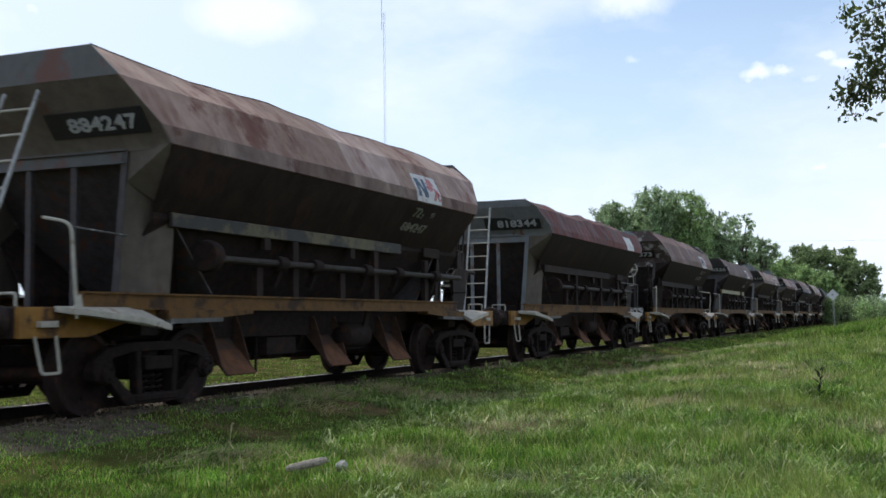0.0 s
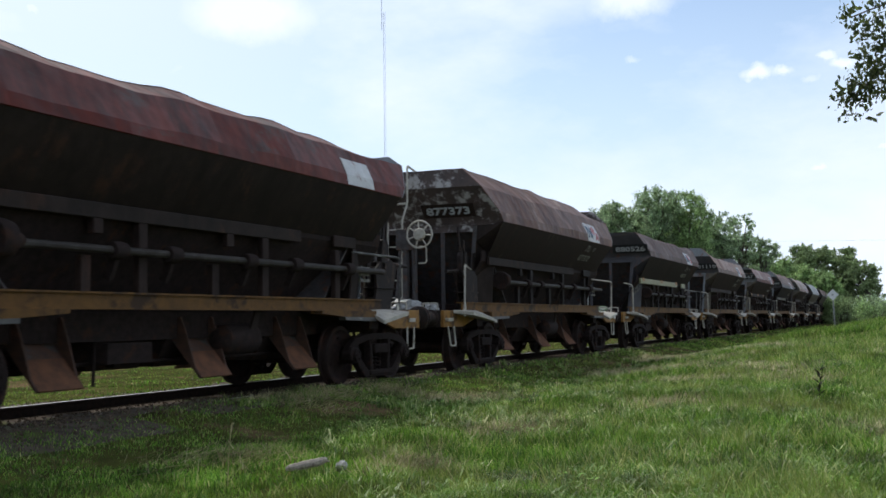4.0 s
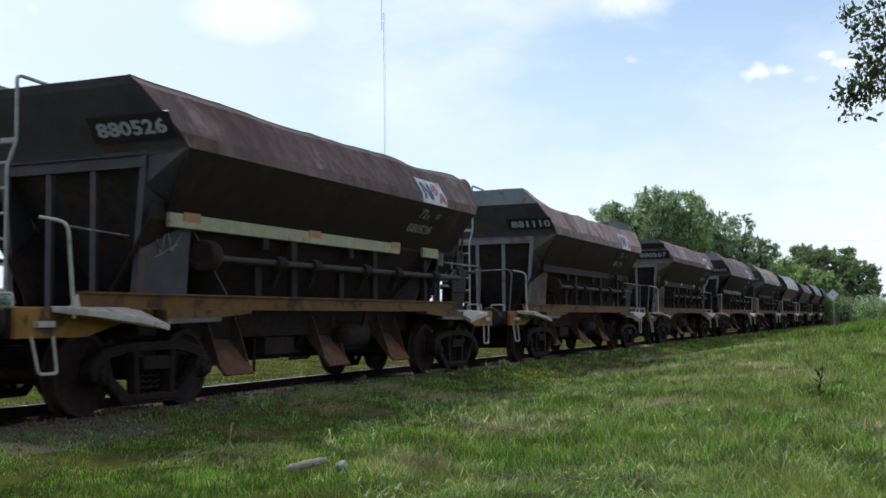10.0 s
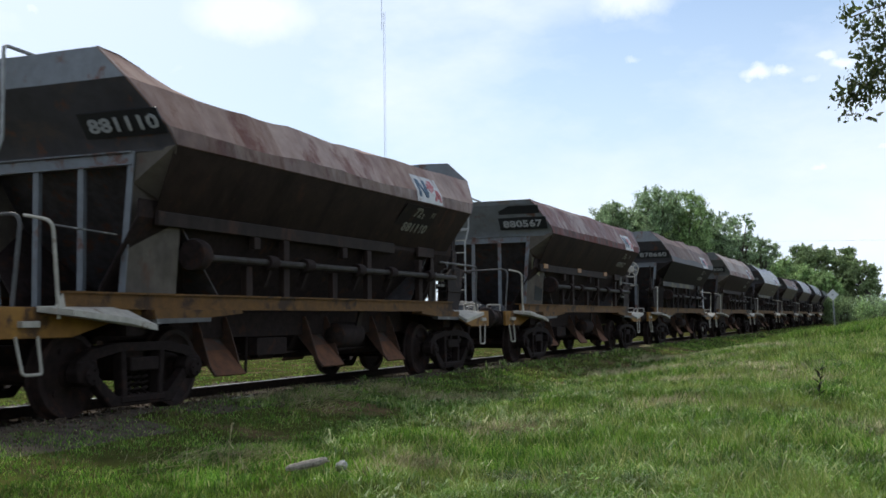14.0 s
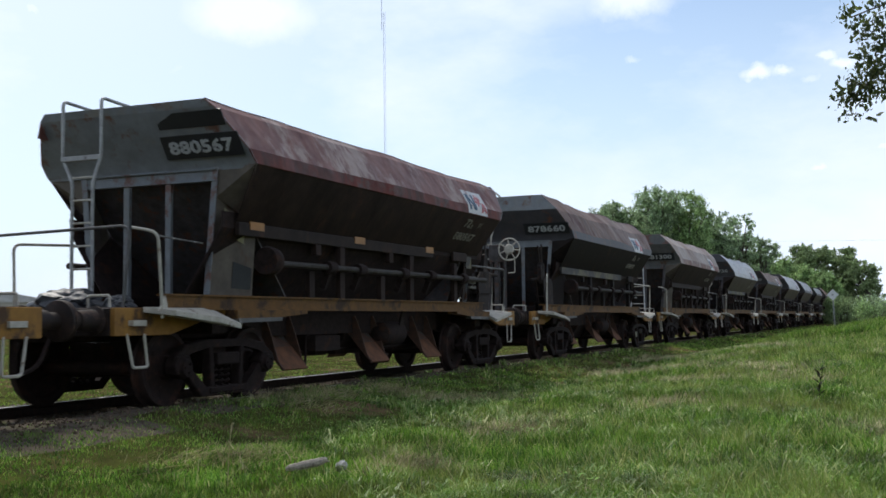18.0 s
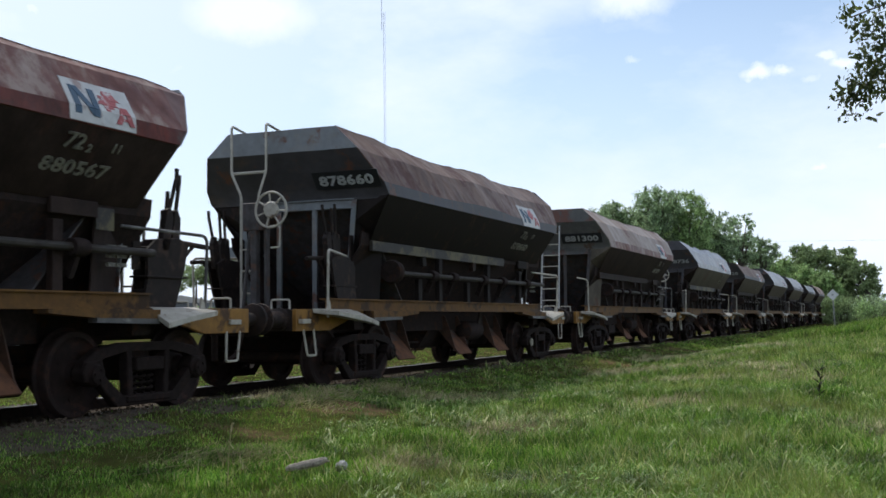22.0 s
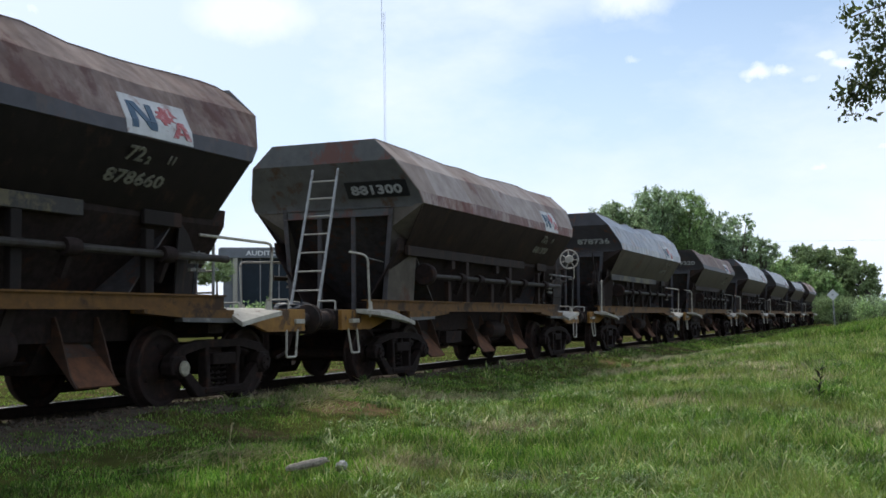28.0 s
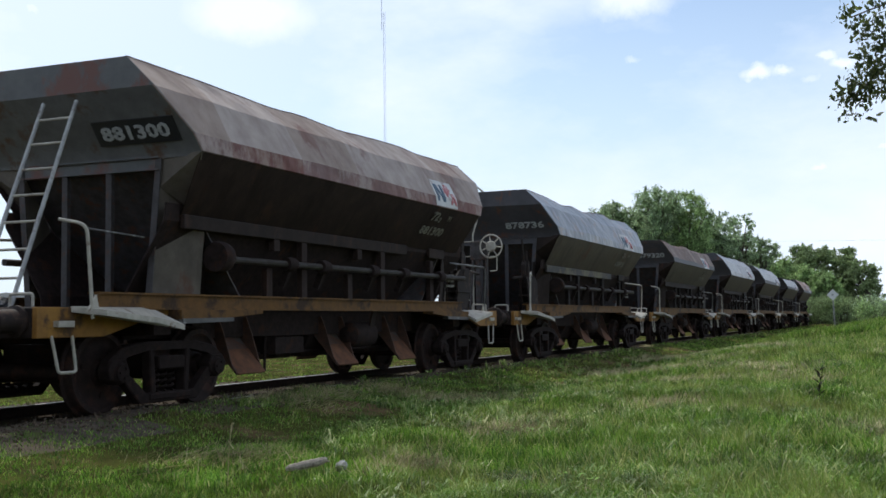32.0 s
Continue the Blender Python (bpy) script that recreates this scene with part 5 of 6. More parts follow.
LOADS = []
bag(2, 0.25, -5.9, 0.3, 0.2, 0.17, M_BAG_PALE, "crumpled pale plastic bag on a wagon platform")
bag(2, 0.75, -5.95, 0.14, 0.12, 0.1, M_BAG_PALE, "small crumpled pale bag on a wagon platform")
bag(3, 0.35, -5.85, 0.3, 0.18, 0.13, M_BAG_GREEN, "crumpled pale greenish bag on a wagon platform")
bag(5, 0.1, -5.8, 0.42, 0.25, 0.17, M_BAG, "crumpled black plastic bag on a wagon platform")
bag(5, 0.75, -5.75, 0.16, 0.14, 0.11, M_BAG, "small black plastic bag on a wagon platform")
bag(7, 0.15, -5.95, 0.3, 0.16, 0.1, M_BAG, "flattened dark bag on a wagon platform")


# ---- ground and track ----
BARE = [(-2.3, 20.4, 1.1), (-3.6, 10.2, 0.55), (-0.36, 10.6, 0.75), (-3.4, 7.6, 0.4), (-2.9, 17.5, 0.9), (-1.3, 17.4, 1.0), (-2.6, 13.2, 0.6), (-3.4, 29, 1.4), (-4.6, 22, 1.2), (-5.6, 14, 0.6)]
DRY = list(BARE) + [(-6.9, 11.7, 0.7), (-6.8, 12.6, 0.5), (-3.4, 7.35, 0.3)]
_dry = random.Random(6)
for _ in range(46):
    _y = 6.5 + 30 * _dry.random() ** 1.4
    DRY.append((-_y * math.tan(radians(_dry.uniform(0, 42))), _y, _dry.uniform(0.2, 0.75)))


def ground_height(x, y):
    across, along = min(max((x + 6.0) / 6.5, 0), 1), min(max((y - 8) / 40, 0), 1)
    rise = 0.85 * across * across * (3 - 2 * across) * along
    bank = 0.16 * math.exp(-((x + 3.2 + 0.03 * (y - 25)) / 1.3) ** 2) * min(max((y - 16) / 10, 0), 1) * min(max((60 - y) / 20, 0), 1)
    bed = abs(x - TRACK_X)
    bank += ((0.205 if x > TRACK_X else 0.15) + 0.045 * noise.noise((y * 0.9, 7, 1)) if bed > 0.93 else 0.06) * min(1, max(0, (2.7 - bed) / 1.2))
    away = min(1, max(0, (abs(x - TRACK_X) - 1.5) / 2))
    return -0.19 + rise + bank + (0.07 * noise.noise((x * 0.3, y * 0.25, 4)) + 0.03 * noise.noise((x * 1.1, y * 1.1, 9))) * away


def ground():
    xs = sorted({*np.linspace(-26, 12, 115), TRACK_X + 0.9, TRACK_X + 0.94, TRACK_X + 1.1, TRACK_X - 0.9, TRACK_X - 0.94, TRACK_X + 0.8, TRACK_X - 0.8, -4000, -1500, -600, -250, -120, -60, -40, 20, 35, 60, 100, 250, 800, 2500})
    ys = sorted({*np.linspace(-6, 70, 190), -3000, -600, -100, -30, -15, 80, 95, 120, 160, 220, 320, 600, 1500, 4500})
    v = [(x, y, ground_height(x, y)) for y in ys for x in xs]
    n = len(xs)
    f = [(j * n + i, j * n + i + 1, (j + 1) * n + i + 1, (j + 1) * n + i) for j in range(len(ys) - 1) for i in range(n - 1)]
    me = bpy.data.meshes.new("ground")
    me.from_pydata(v, [], f)
    me.shade_smooth()
    me.materials.append(None), me.materials.append(M_DIRT)
    for p in me.polygons:
        cx, cy = p.center.x, p.center.y
        edge = TRACK_X + 1.3 + (0.75 if cy < 9 else 0.35 if cy < 16 else 0.0) + 0.3 * noise.noise((cy * 0.6, 2, 0))
        p.material_index = 1 if TRACK_X - 1.5 < cx < edge and -6 < cy < 75 else 0
    return tagged(part("ground", me, M_GROUND), "uneven green meadow with patches of dry grass", "ground", kind="structure")


def stuff(name, verts, faces, mat, label, category):
    me = bpy.data.meshes.new(name)
    me.from_pydata(verts, [], faces)
    return tagged(part(name, me, mat), label, category, kind="stuff")


def grass(name, count, near, far, seed, height, width, label, left=45.0, right=-1.5, segments=2, x_min=-1e9, x_max=-7.45, mat=None, gap=0.72):
    """Blades of grass strewn over the wedge of meadow between two distances."""
    rng = np.random.default_rng(seed)
    verts, faces = [], []
    while len(verts) < count * (2 * segments + 1):
        d = near + (far - near) * rng.random() ** 1.6
        a = radians(rng.uniform(right, left))
        x, y = -d * math.sin(a), d * math.cos(a)
        if x > x_max if x_min > -1e8 else x < x_max:
            continue
        if x < x_min:
            continue
        if abs(x - TRACK_X) < 1.75 and rng.random() > (abs(x - TRACK_X) - 1.0) / (1.5 if y < 9.5 else 0.6):
            continue
        if mat and rng.random() > (left - math.degrees(a)) / 22:
            continue
        clump = noise.noise((x * 0.9, y * 0.9, seed)) + 0.6 * noise.noise((x * 2.7, y * 2.7, seed + 3))
        if rng.random() > gap + 0.5 * clump:
            continue
        if any((x - px) ** 2 + ((y - py) * 0.7) ** 2 < (pr * 0.7) ** 2 for px, py, pr in BARE) and rng.random() < 0.5:
            continue
        long = min(max((x + 7.2) / 5, 0.3), 1)
        h = height * rng.uniform(0.5, 1.25) * long * (1 + 0.5 * clump)
        wd = width * rng.uniform(0.6, 1.3)
        t, lean = rng.uniform(0, math.tau), rng.uniform(0.1, 0.75) * h
        b = rng.uniform(0, math.tau)
        z = ground_height(x, y) - 0.01
        cx, cy, lx, ly = math.cos(t) * wd / 2, math.sin(t) * wd / 2, math.cos(b) * lean, math.sin(b) * lean
        n = len(verts)
        for s in range(segments):
            q = s / segments
            k = 1 - 0.45 * q
            verts += [(x - cx * k + lx * q * q, y - cy * k + ly * q * q, z + h * q * (1 - 0.15 * q)), (x + cx * k + lx * q * q, y + cy * k + ly * q * q, z + h * q * (1 - 0.15 * q))]
        verts.append((x + lx, y + ly, z + h * 0.85))
        for s in range(segments - 1):
            faces.append((n + 2 * s, n + 2 * s + 1, n + 2 * s + 3, n + 2 * s + 2))
        faces.append((n + 2 * segments - 2, n + 2 * segments - 1, n + 2 * segments))
    return stuff(name, verts, faces, mat or M_GRASS, label, "grass")


ground()
grass("long_grass", 9000, 5.2, 17, 21, 0.22, 0.0055, "long pale arching blades among the green grass", 34, -1.5, 3, mat=M_GRASS_PALE, gap=0.0)
grass("long_grass", 6000, 15, 45, 22, 0.24, 0.011, "long pale arching blades among the green grass", 24, -2, 2, mat=M_GRASS_PALE, gap=0.0)
grass("meadow_grass", 110000, 5.5, 15, 1, 0.15, 0.0085, "dense green grass blades with some dry ones")
grass("meadow_grass", 75000, 14, 38, 2, 0.16, 0.013, "dense green grass blades with some dry ones", 40)
grass("meadow_grass", 40000, 36, 110, 3, 0.28, 0.04, "long green grass in the distance", 13, -3, 1)
grass("meadow_grass", 42000, 12.5, 60, 4, 0.14, 0.035, "bright green grass on the far side of the track", 46, 10, 1, -45, -9.6)

grass("meadow_grass", 16000, 0.6, 13, 5, 0.15, 0.012, "green grass round the viewer's place", 318, 50, 1)


def tussocks(count, near, far, seed, beside=False):
    """Tufts of long blades that arch outwards from one root."""
    rng = np.random.default_rng(seed)
    verts, faces = [], []
    while count:
        d, a = near + (far - near) * rng.random() ** 1.5, radians(rng.uniform(-1.5, 30))
        x, y = (TRACK_X + rng.uniform(1.0, 2.0), d) if beside else (-d * math.sin(a), d * math.cos(a))
        if not beside and x < -6.4 or not beside and rng.random() > (0.5 + 1.1 * noise.noise((x * 0.5, y * 0.5, 17))) * min(1, (30 - math.degrees(a)) / 20 + 0.1):
            continue
        count -= 1
        z, tall, grow = ground_height(x, y) - 0.01, rng.uniform(0.08, 0.2), 1 + d * 0.05
        for _ in range(int(rng.uniform(10, 22))):
            b, h = rng.uniform(0, math.tau), tall * rng.uniform(0.6, 1.2)
            out, w = h * rng.uniform(0.3, 1.1), 0.0026 * grow * rng.uniform(0.7, 1.4)
            rx, ry = x + 0.03 * rng.normal(), y + 0.03 * rng.normal()
            cx, cy, sx, sy = math.cos(b), math.sin(b), -math.sin(b) * w, math.cos(b) * w
            n = len(verts)
            for q, k in ((0, 1.0), (0.45, 1.0), (0.8, 0.7)):
                px, py, pz = rx + cx * out * q * q, ry + cy * out * q * q, z + h * q * (1.25 - 0.55 * q)
                verts += [(px - sx * k, py - sy * k, pz), (px + sx * k, py + sy * k, pz)]
            verts.append((rx + cx * out * 1.1, ry + cy * out * 1.1, z + h * 0.62))
            faces += [(n, n + 1, n + 3, n + 2), (n + 2, n + 3, n + 5, n + 4), (n + 4, n + 5, n + 6)]
    return stuff("grass_tufts", verts, faces, M_TUFT, "arching tufts of longer blue-green and pale grass", "grass")


tussocks(1900, 5.3, 15, 61)
tussocks(900, 14, 34, 62)
tussocks(60, 10.5, 30, 63, True)


def broad_leaves():
    """Low bright-leaved weeds in patches among the grass."""
    rng = np.random.default_rng(71)
    verts, faces = [], []
    for cx, cy, r, n_leaves in ((-0.6, 6.75, 0.5, 420), (-0.2, 7.3, 0.4, 260), (-1.9, 7.0, 0.35, 120), (-3.1, 9.6, 0.4, 120), (-4.6, 9.3, 0.5, 140), (-0.5, 10.2, 0.5, 160), (-5.2, 12.0, 0.6, 140)):
        for _ in range(n_leaves):
            x, y = cx + rng.normal(0, 0.5) * r, cy + rng.normal(0, 0.6) * r
            z, s, a = ground_height(x, y) + rng.uniform(0.04, 0.15), rng.uniform(0.012, 0.026), rng.uniform(0, math.tau)
            c, d, tip = math.cos(a) * s, math.sin(a) * s, rng.uniform(-0.4, 0.6) * s
            n = len(verts)
            verts += [(x, y, z), (x + c - d * 0.5, y + d + c * 0.5, z + tip * 0.5), (x + 2 * c, y + 2 * d, z + tip), (x + c + d * 0.5, y + d - c * 0.5, z + tip * 0.5)]
            faces.append((n, n + 1, n + 2, n + 3))
    return stuff("broad_leaved_weeds", verts, faces, M_WEED, "low bright green broad-leaved weeds in patches", "weeds")


broad_leaves()


def dry_tufts():
    """Flattened dry grass lying in patches."""
    rng = np.random.default_rng(8)
    verts, faces = [], []
    for cx, cy, r in DRY:
        for _ in range(int((2600 if (cx, cy, r) in BARE else 900) * r)):
            x, y = cx + rng.normal(0, 0.5) * r, cy + rng.normal(0, 0.55) * r
            if x < -7.4:
                continue
            z, h, ln = ground_height(x, y), rng.uniform(0.02, 0.13), rng.uniform(0.08, 0.24)
            a = rng.normal(0.6, 0.8)
            n, wd = len(verts), 0.004 + 0.0003 * y
            verts += [(x - wd, y, z), (x + wd, y, z + 0.01), (x + ln * math.cos(a), y + ln * math.sin(a) * 0.6, z + h)]
            faces.append((n, n + 1, n + 2))
    return stuff("dry_grass", verts, faces, M_STRAW, "flattened straw-coloured dry grass in patches", "dry grass")


dry_tufts()


def stones():
    """Small ballast stones and dirt clods along the track."""
    rng = np.random.default_rng(5)
    verts, faces = [], []
    base = [(1, 0, 0), (-1, 0, 0), (0, 1, 0), (0, -1, 0), (0, 0, 1), (0, 0, -1)]
    tri = [(0, 2, 4), (2, 1, 4), (1, 3, 4), (3, 0, 4), (2, 0, 5), (1, 2, 5), (3, 1, 5), (0, 3, 5)]
    for _ in range(13000):
        y = 5.5 + 45 * rng.random() ** 1.7
        x = TRACK_X + (rng.normal(0, 0.75) if rng.random() < 0.8 else rng.normal(1.35, 0.25))
        if abs(abs(x - TRACK_X) - 0.873) < 0.07 or x > TRACK_X + 2.15:
            continue
        r = rng.uniform(0.008, 0.024)
        q = Euler(rng.uniform(0, 6, 3)).to_matrix()
        n = len(verts)
        z = ground_height(x, y) + r * 0.3 
        verts += [tuple(q @ Vector([b[i] * r * rng.uniform(0.6, 1.2) for i in range(3)]) + Vector((x, y, z))) for b in base]
        faces += [tuple(n + i for i in t) for t in tri]
    return stuff("ballast", verts, faces, M_STONE, "dirty grey ballast stones between and beside the rails", "ballast")


stones()
for x in (-0.873, 0.873):
    line = tagged(new("rail_line"), "worn steel rail with a bright running surface", "rail", "rails", "structure")
    line.matrix_basis = pose(TRACK_X + x, 0, 0)
    part("web", mesh_of("rail_web", lambda bm: prism(bm, [(0.034, -0.006), (0.035, -0.032), (0.009, -0.045), (0.009, -0.12), (0.065, -0.135), (0.065, -0.145), (-0.065, -0.145), (-0.065, -0.135), (-0.009, -0.12), (-0.009, -0.045), (-0.035, -0.032), (-0.034, -0.006)], "y", -140, 400)), M_RAILSIDE, line, "rusty brown rail side")
    part("running_surface", mesh_of("rail_head", lambda bm: prism(bm, [(-0.034, -0.006), (0.034, -0.006), (0.028, 0.0), (-0.028, 0.0)], "y", -140, 400)), M_STEEL, line, "bright polished rail head")
SLEEPER = mesh_of("sleeper", lambda bm: box(bm, -1.35, 1.35, -0.12, 0.12, -0.28, -0.145), 0.015)
for i in range(110):
    s = part("sleeper", SLEEPER, M_SLEEPER, None, "", pose(TRACK_X, 3 + 0.66 * i, 0, 0, 0, 1.5 * math.sin(i * 2.1)))
    tagged(s, "weathered timber sleeper half buried in dirt", "sleeper", "sleepers", "structure")


# ---- things lying in the meadow ----
def driftwood():
    t = new("dead_branch")
    t.matrix_basis = pose(-3.98, 7.14, ground_height(-3.98, 7.14) + 0.08, 0, 0, 0)
    line = [((-0.19, -0.08, -0.03), 0.012), ((-0.16, -0.065, -0.02), 0.026), ((-0.06, -0.02, 0.0), 0.032), ((0.03, 0.015, 0.02), 0.03), ((0.07, 0.03, 0.035), 0.024), ((0.09, 0.04, 0.04), 0.01)]
    part("limb", mesh_of("dead_limb", lambda bm: [lathe_between(bm, Vector(a[0]), Vector(b[0]), a[1], b[1], 9) for a, b in zip(line, line[1:])], smooth=True), M_DRIFT, t)
    part("twig", mesh_of("dead_twig", lambda bm: tube(bm, [(-0.12, 0.02, 0.0), (0.0, 0.06, 0.03), (0.09, 0.08, 0.02)], 0.007, 6), smooth=True), M_DRIFT, t)
    return tagged(t, "bleached broken branch lying in the grass", "branch")


def bottle():
    t = new("plastic_bottle")
    x, y = -3.71, 7.06
    t.matrix_basis = pose(x, y, ground_height(x, y) + 0.1, 78, 0, 35)
    part("body", mesh_of("bottle_body", lambda bm: lathe(bm, [(0.01, -0.1), (0.034, -0.098), (0.038, -0.08), (0.033, -0.03), (0.037, 0.0), (0.032, 0.03), (0.036, 0.05), (0.018, 0.09), (0.013, 0.1), (0.013, 0.115)], pose(0, 0, 0), 16), smooth=True), M_PLASTIC, t)
    part("cap", mesh_of("bottle_cap", lambda bm: lathe(bm, [(0.004, 0.115), (0.016, 0.115), (0.016, 0.132), (0.004, 0.132)], pose(0, 0, 0), 14)), M_WHITE, t)
    return tagged(t, "crumpled clear plastic bottle lying in the grass", "bottle")


driftwood()
bottle()


def stalk(x, y, h, lean, mat, label):
    z = ground_height(x, y)
    t = new("weed_stalk")
    t.matrix_basis = pose(x, y, z)
    part("stem", mesh_of(f"stem{h}", lambda bm: tube(bm, [(0, 0, 0), (lean * 0.3, 0, h * 0.5), (lean, 0, h)], 0.004, 5), smooth=True), mat, t)
    part("seed_head", mesh_of(f"seed{h}", lambda bm: [tube(bm, [(lean * 0.9, 0, h * 0.9), (lean * 1.1, 0, h * 1.02), (lean * 1.6, 0, h * 1.04)], 0.006, 5)], smooth=True), mat, t)
    return tagged(t, label, "weed")


stalk(-4.2, 6.35, 0.43, 0.03, M_STRAW, "tall pale dry weed stalk standing in the grass")
weed = stalk(-0.88, 13.35, 0.4, 0.05, M_DARK_LEAF, "dark dead weed standing in the grass")
for k in range(9):
    part("leaf", mesh_of("weed_leaf", lambda bm: slab(bm, [(0, 0, 0), (0.035, -0.02, 0.03), (0.1, 0, 0.035), (0.035, 0.02, 0.03)], 0.003)), M_DARK_LEAF, weed, "", pose(0.01, 0, 0.1 + 0.033 * k, 0, -20, k * 137))


# ---- trees, bushes ----
def leaf_cloud(name, clumps, leaf, per, seed, flat=0.6):
    """Leaves strewn through rounded clumps (x, y, z, radius), thicker at their skins."""
    rng = np.random.default_rng(seed)
    verts, faces = [], []
    for cx, cy, cz, r in clumps:
        for _ in range(int(per * r * r)):
            v = rng.normal(0, 0.5, 3)
            v *= min(1, 1.45 / np.linalg.norm(v)) * (0.8 + 0.2 * rng.random())
            p = np.array((cx, cy, cz)) + v * r * np.array((1, 1, flat + 0.25))
            m = Euler(rng.uniform(0, 6.28, 3)).to_matrix()
            s = leaf * rng.uniform(0.6, 1.4)
            n = len(verts)
            for a, b in ((-0.5, 0), (0, -0.28), (0.5, 0), (0, 0.28)):
                verts.append(tuple(Vector(p) + m @ Vector((a * s, b * s, 0))))
            faces.append((n, n + 1, n + 2, n + 3))
    me = bpy.data.meshes.new(name)
    me.from_pydata(verts, [], faces)
    return me


def tree(x, y, h, spread, mat, label, seed, leaf=0.24, per=230, trunk=0.24, base=0.12):
    """A tapered trunk with limbs, and a crown of leaf clumps with gaps."""
    rng = random.Random(seed)
    t = new("tree")
    z0 = ground_height(x, y) - 0.1
    t.matrix_basis = pose(x, y, z0)
    clumps, boughs = [], []
    for i in range(int(20 + spread * 7)):
        a, q, lev = rng.uniform(0, math.tau), rng.random() ** 0.5, rng.random() ** 0.8
        wide = spread * math.sqrt(max(1 - (1.5 * (lev - 0.4)) ** 2, 0.05))
        c = Vector((q * wide * math.cos(a) * 0.8, q * wide * math.sin(a) * 0.8, h * base + h * (0.93 - base) * lev))
        boughs.append(c)
        for _ in range(12):
            r = spread * rng.uniform(0.06, 0.14)
            off = Vector((rng.gauss(0, 1), rng.gauss(0, 1), rng.gauss(0.25, 1.1))) * spread * 0.15
            clumps.append((*(c + off).to_tuple()[:2], min(c.z + off.z, h - r * 0.6), r))
        if lev > 0.45:
            for k in range(5):
                clumps.append((c.x * (1 + 0.05 * k), c.y * (1 + 0.05 * k), min(c.z + spread * (0.1 + 0.06 * k), h * 1.02), spread * (0.07 - 0.009 * k)))

    def wood(bm):
        top = Vector((0.02 * h, 0, h * 0.62))
        for pts, r0 in [([Vector((0, 0, 0)), Vector((0.06, 0.05, h * 0.2)), Vector((-0.05, 0, h * 0.4)), top], trunk)]:
            for i in range(len(pts) - 1):
                lathe_between(bm, pts[i], pts[i + 1], r0 * (1 - 0.28 * i), r0 * (1 - 0.28 * (i + 1)))
        for c in boughs:
            p = Vector((0, 0, max(c.z - h * rng.uniform(0.2, 0.4), h * 0.08)))
            lathe_between(bm, p, c, trunk * 0.3, 0.03)

    part("trunk", mesh_of(f"trunk{seed}", wood), M_BARK, t, "grey-brown trunk and limbs")
    part("crown", leaf_cloud("crown", clumps, leaf, per, seed), mat, t)
    return tagged(t, label, "tree", "trees beyond the train")


def bush(x, y, h, spread, mat, label, seed, leaf=0.2, per=160):
    rng = random.Random(seed)
    t = new("bush")
    t.matrix_basis = pose(x, y, ground_height(x, y) - 0.05)
    clumps = [(rng.uniform(-1, 1) * spread * 0.7, rng.uniform(-1, 1) * spread * 0.5, h * rng.uniform(0.2, 0.72), h * rng.uniform(0.2, 0.38)) for _ in range(int(6 + spread * 2))]
    part("stem", mesh_of(f"stems{seed}", lambda bm: [lathe_between(bm, Vector((c[0] * 0.3, c[1] * 0.3, 0)), Vector(c[:3]), 0.04, 0.01, 5) for c in clumps]), M_BARK, t)
    part("foliage", leaf_cloud("foliage", clumps, leaf, per, seed), mat, t)
    return tagged(t, label, "bush", "bushes")


tree(-21.7, 93, 11.0, 3.5, M_LEAF, "round-crowned green tree behind the train", 11, leaf=0.17, per=560)
tree(-18.8, 92, 11.9, 3.6, M_LEAF, "tall green tree with a loose crown behind the train", 12, leaf=0.17, per=540)
tree(-16.3, 94, 11.8, 3.2, M_LEAF2, "green tree with an open crown behind the train", 13, leaf=0.17, per=540)
tree(-14.4, 97, 10.5, 2.6, M_LEAF, "yellow-green tree behind the train", 14, leaf=0.17, per=540)
tree(-12.7, 100, 10.3, 1.9, M_LEAF, "slender green tree behind the train", 15, leaf=0.17, per=560)
tree(-11.6, 104, 8.7, 2.3, M_LEAF, "spreading green tree past the train", 17, leaf=0.18, per=520, base=0.08)
tree(-10.8, 112, 7.0, 2.2, M_LEAF2, "low green tree past the train", 23, leaf=0.18, per=480, base=0.05)
tree(-20.0, 118, 10.5, 4.6, M_LEAF2, "bushy green tree behind the train", 16, leaf=0.22, per=360)
tree(-9.8, 140, 9.5, 3.5, M_LEAF3, "dense dark green tree at the end of the meadow", 18, leaf=0.22, per=560, base=0.02)
tree(-6.6, 141, 9.1, 3.5, M_LEAF3, "dark green tree at the end of the meadow", 19, leaf=0.22, per=560, base=0.02)
tree(-4.0, 139, 7.4, 2.7, M_LEAF3, "dark green tree at the end of the meadow", 22, leaf=0.22, per=560, base=0.02)
tree(-2.9, 137, 4.9, 1.7, M_LEAF3, "small dark green tree at the end of the meadow", 24, leaf=0.2, per=520, base=0.02)
tree(-10.4, 128, 6.6, 3.2, M_LEAF2, "pale green willow-like tree at the end of the meadow", 20, leaf=0.2, per=480, base=0.02)
tree(-7.6, 126, 5.8, 2.6, M_LEAF2, "pale green thicket tree at the end of the line", 21, leaf=0.2, per=480, base=0.02)
tree(-16.0, 165, 8.6, 6.0, M_LEAF2, "pale green thicket tree far down the line", 25, leaf=0.3, per=260, base=0.02)
bush(-5.4, 122, 3.4, 3.6, M_LEAF3, "tall green thicket at the end of the meadow", 36, leaf=0.18, per=380)
bush(-8.2, 124, 3.8, 3.6, M_LEAF3, "tall green thicket past the train", 37, leaf=0.18, per=380)
bush(-1.0, 118, 3.2, 3.4, M_LEAF, "tall green thicket at the end of the meadow", 38, leaf=0.18, per=380)
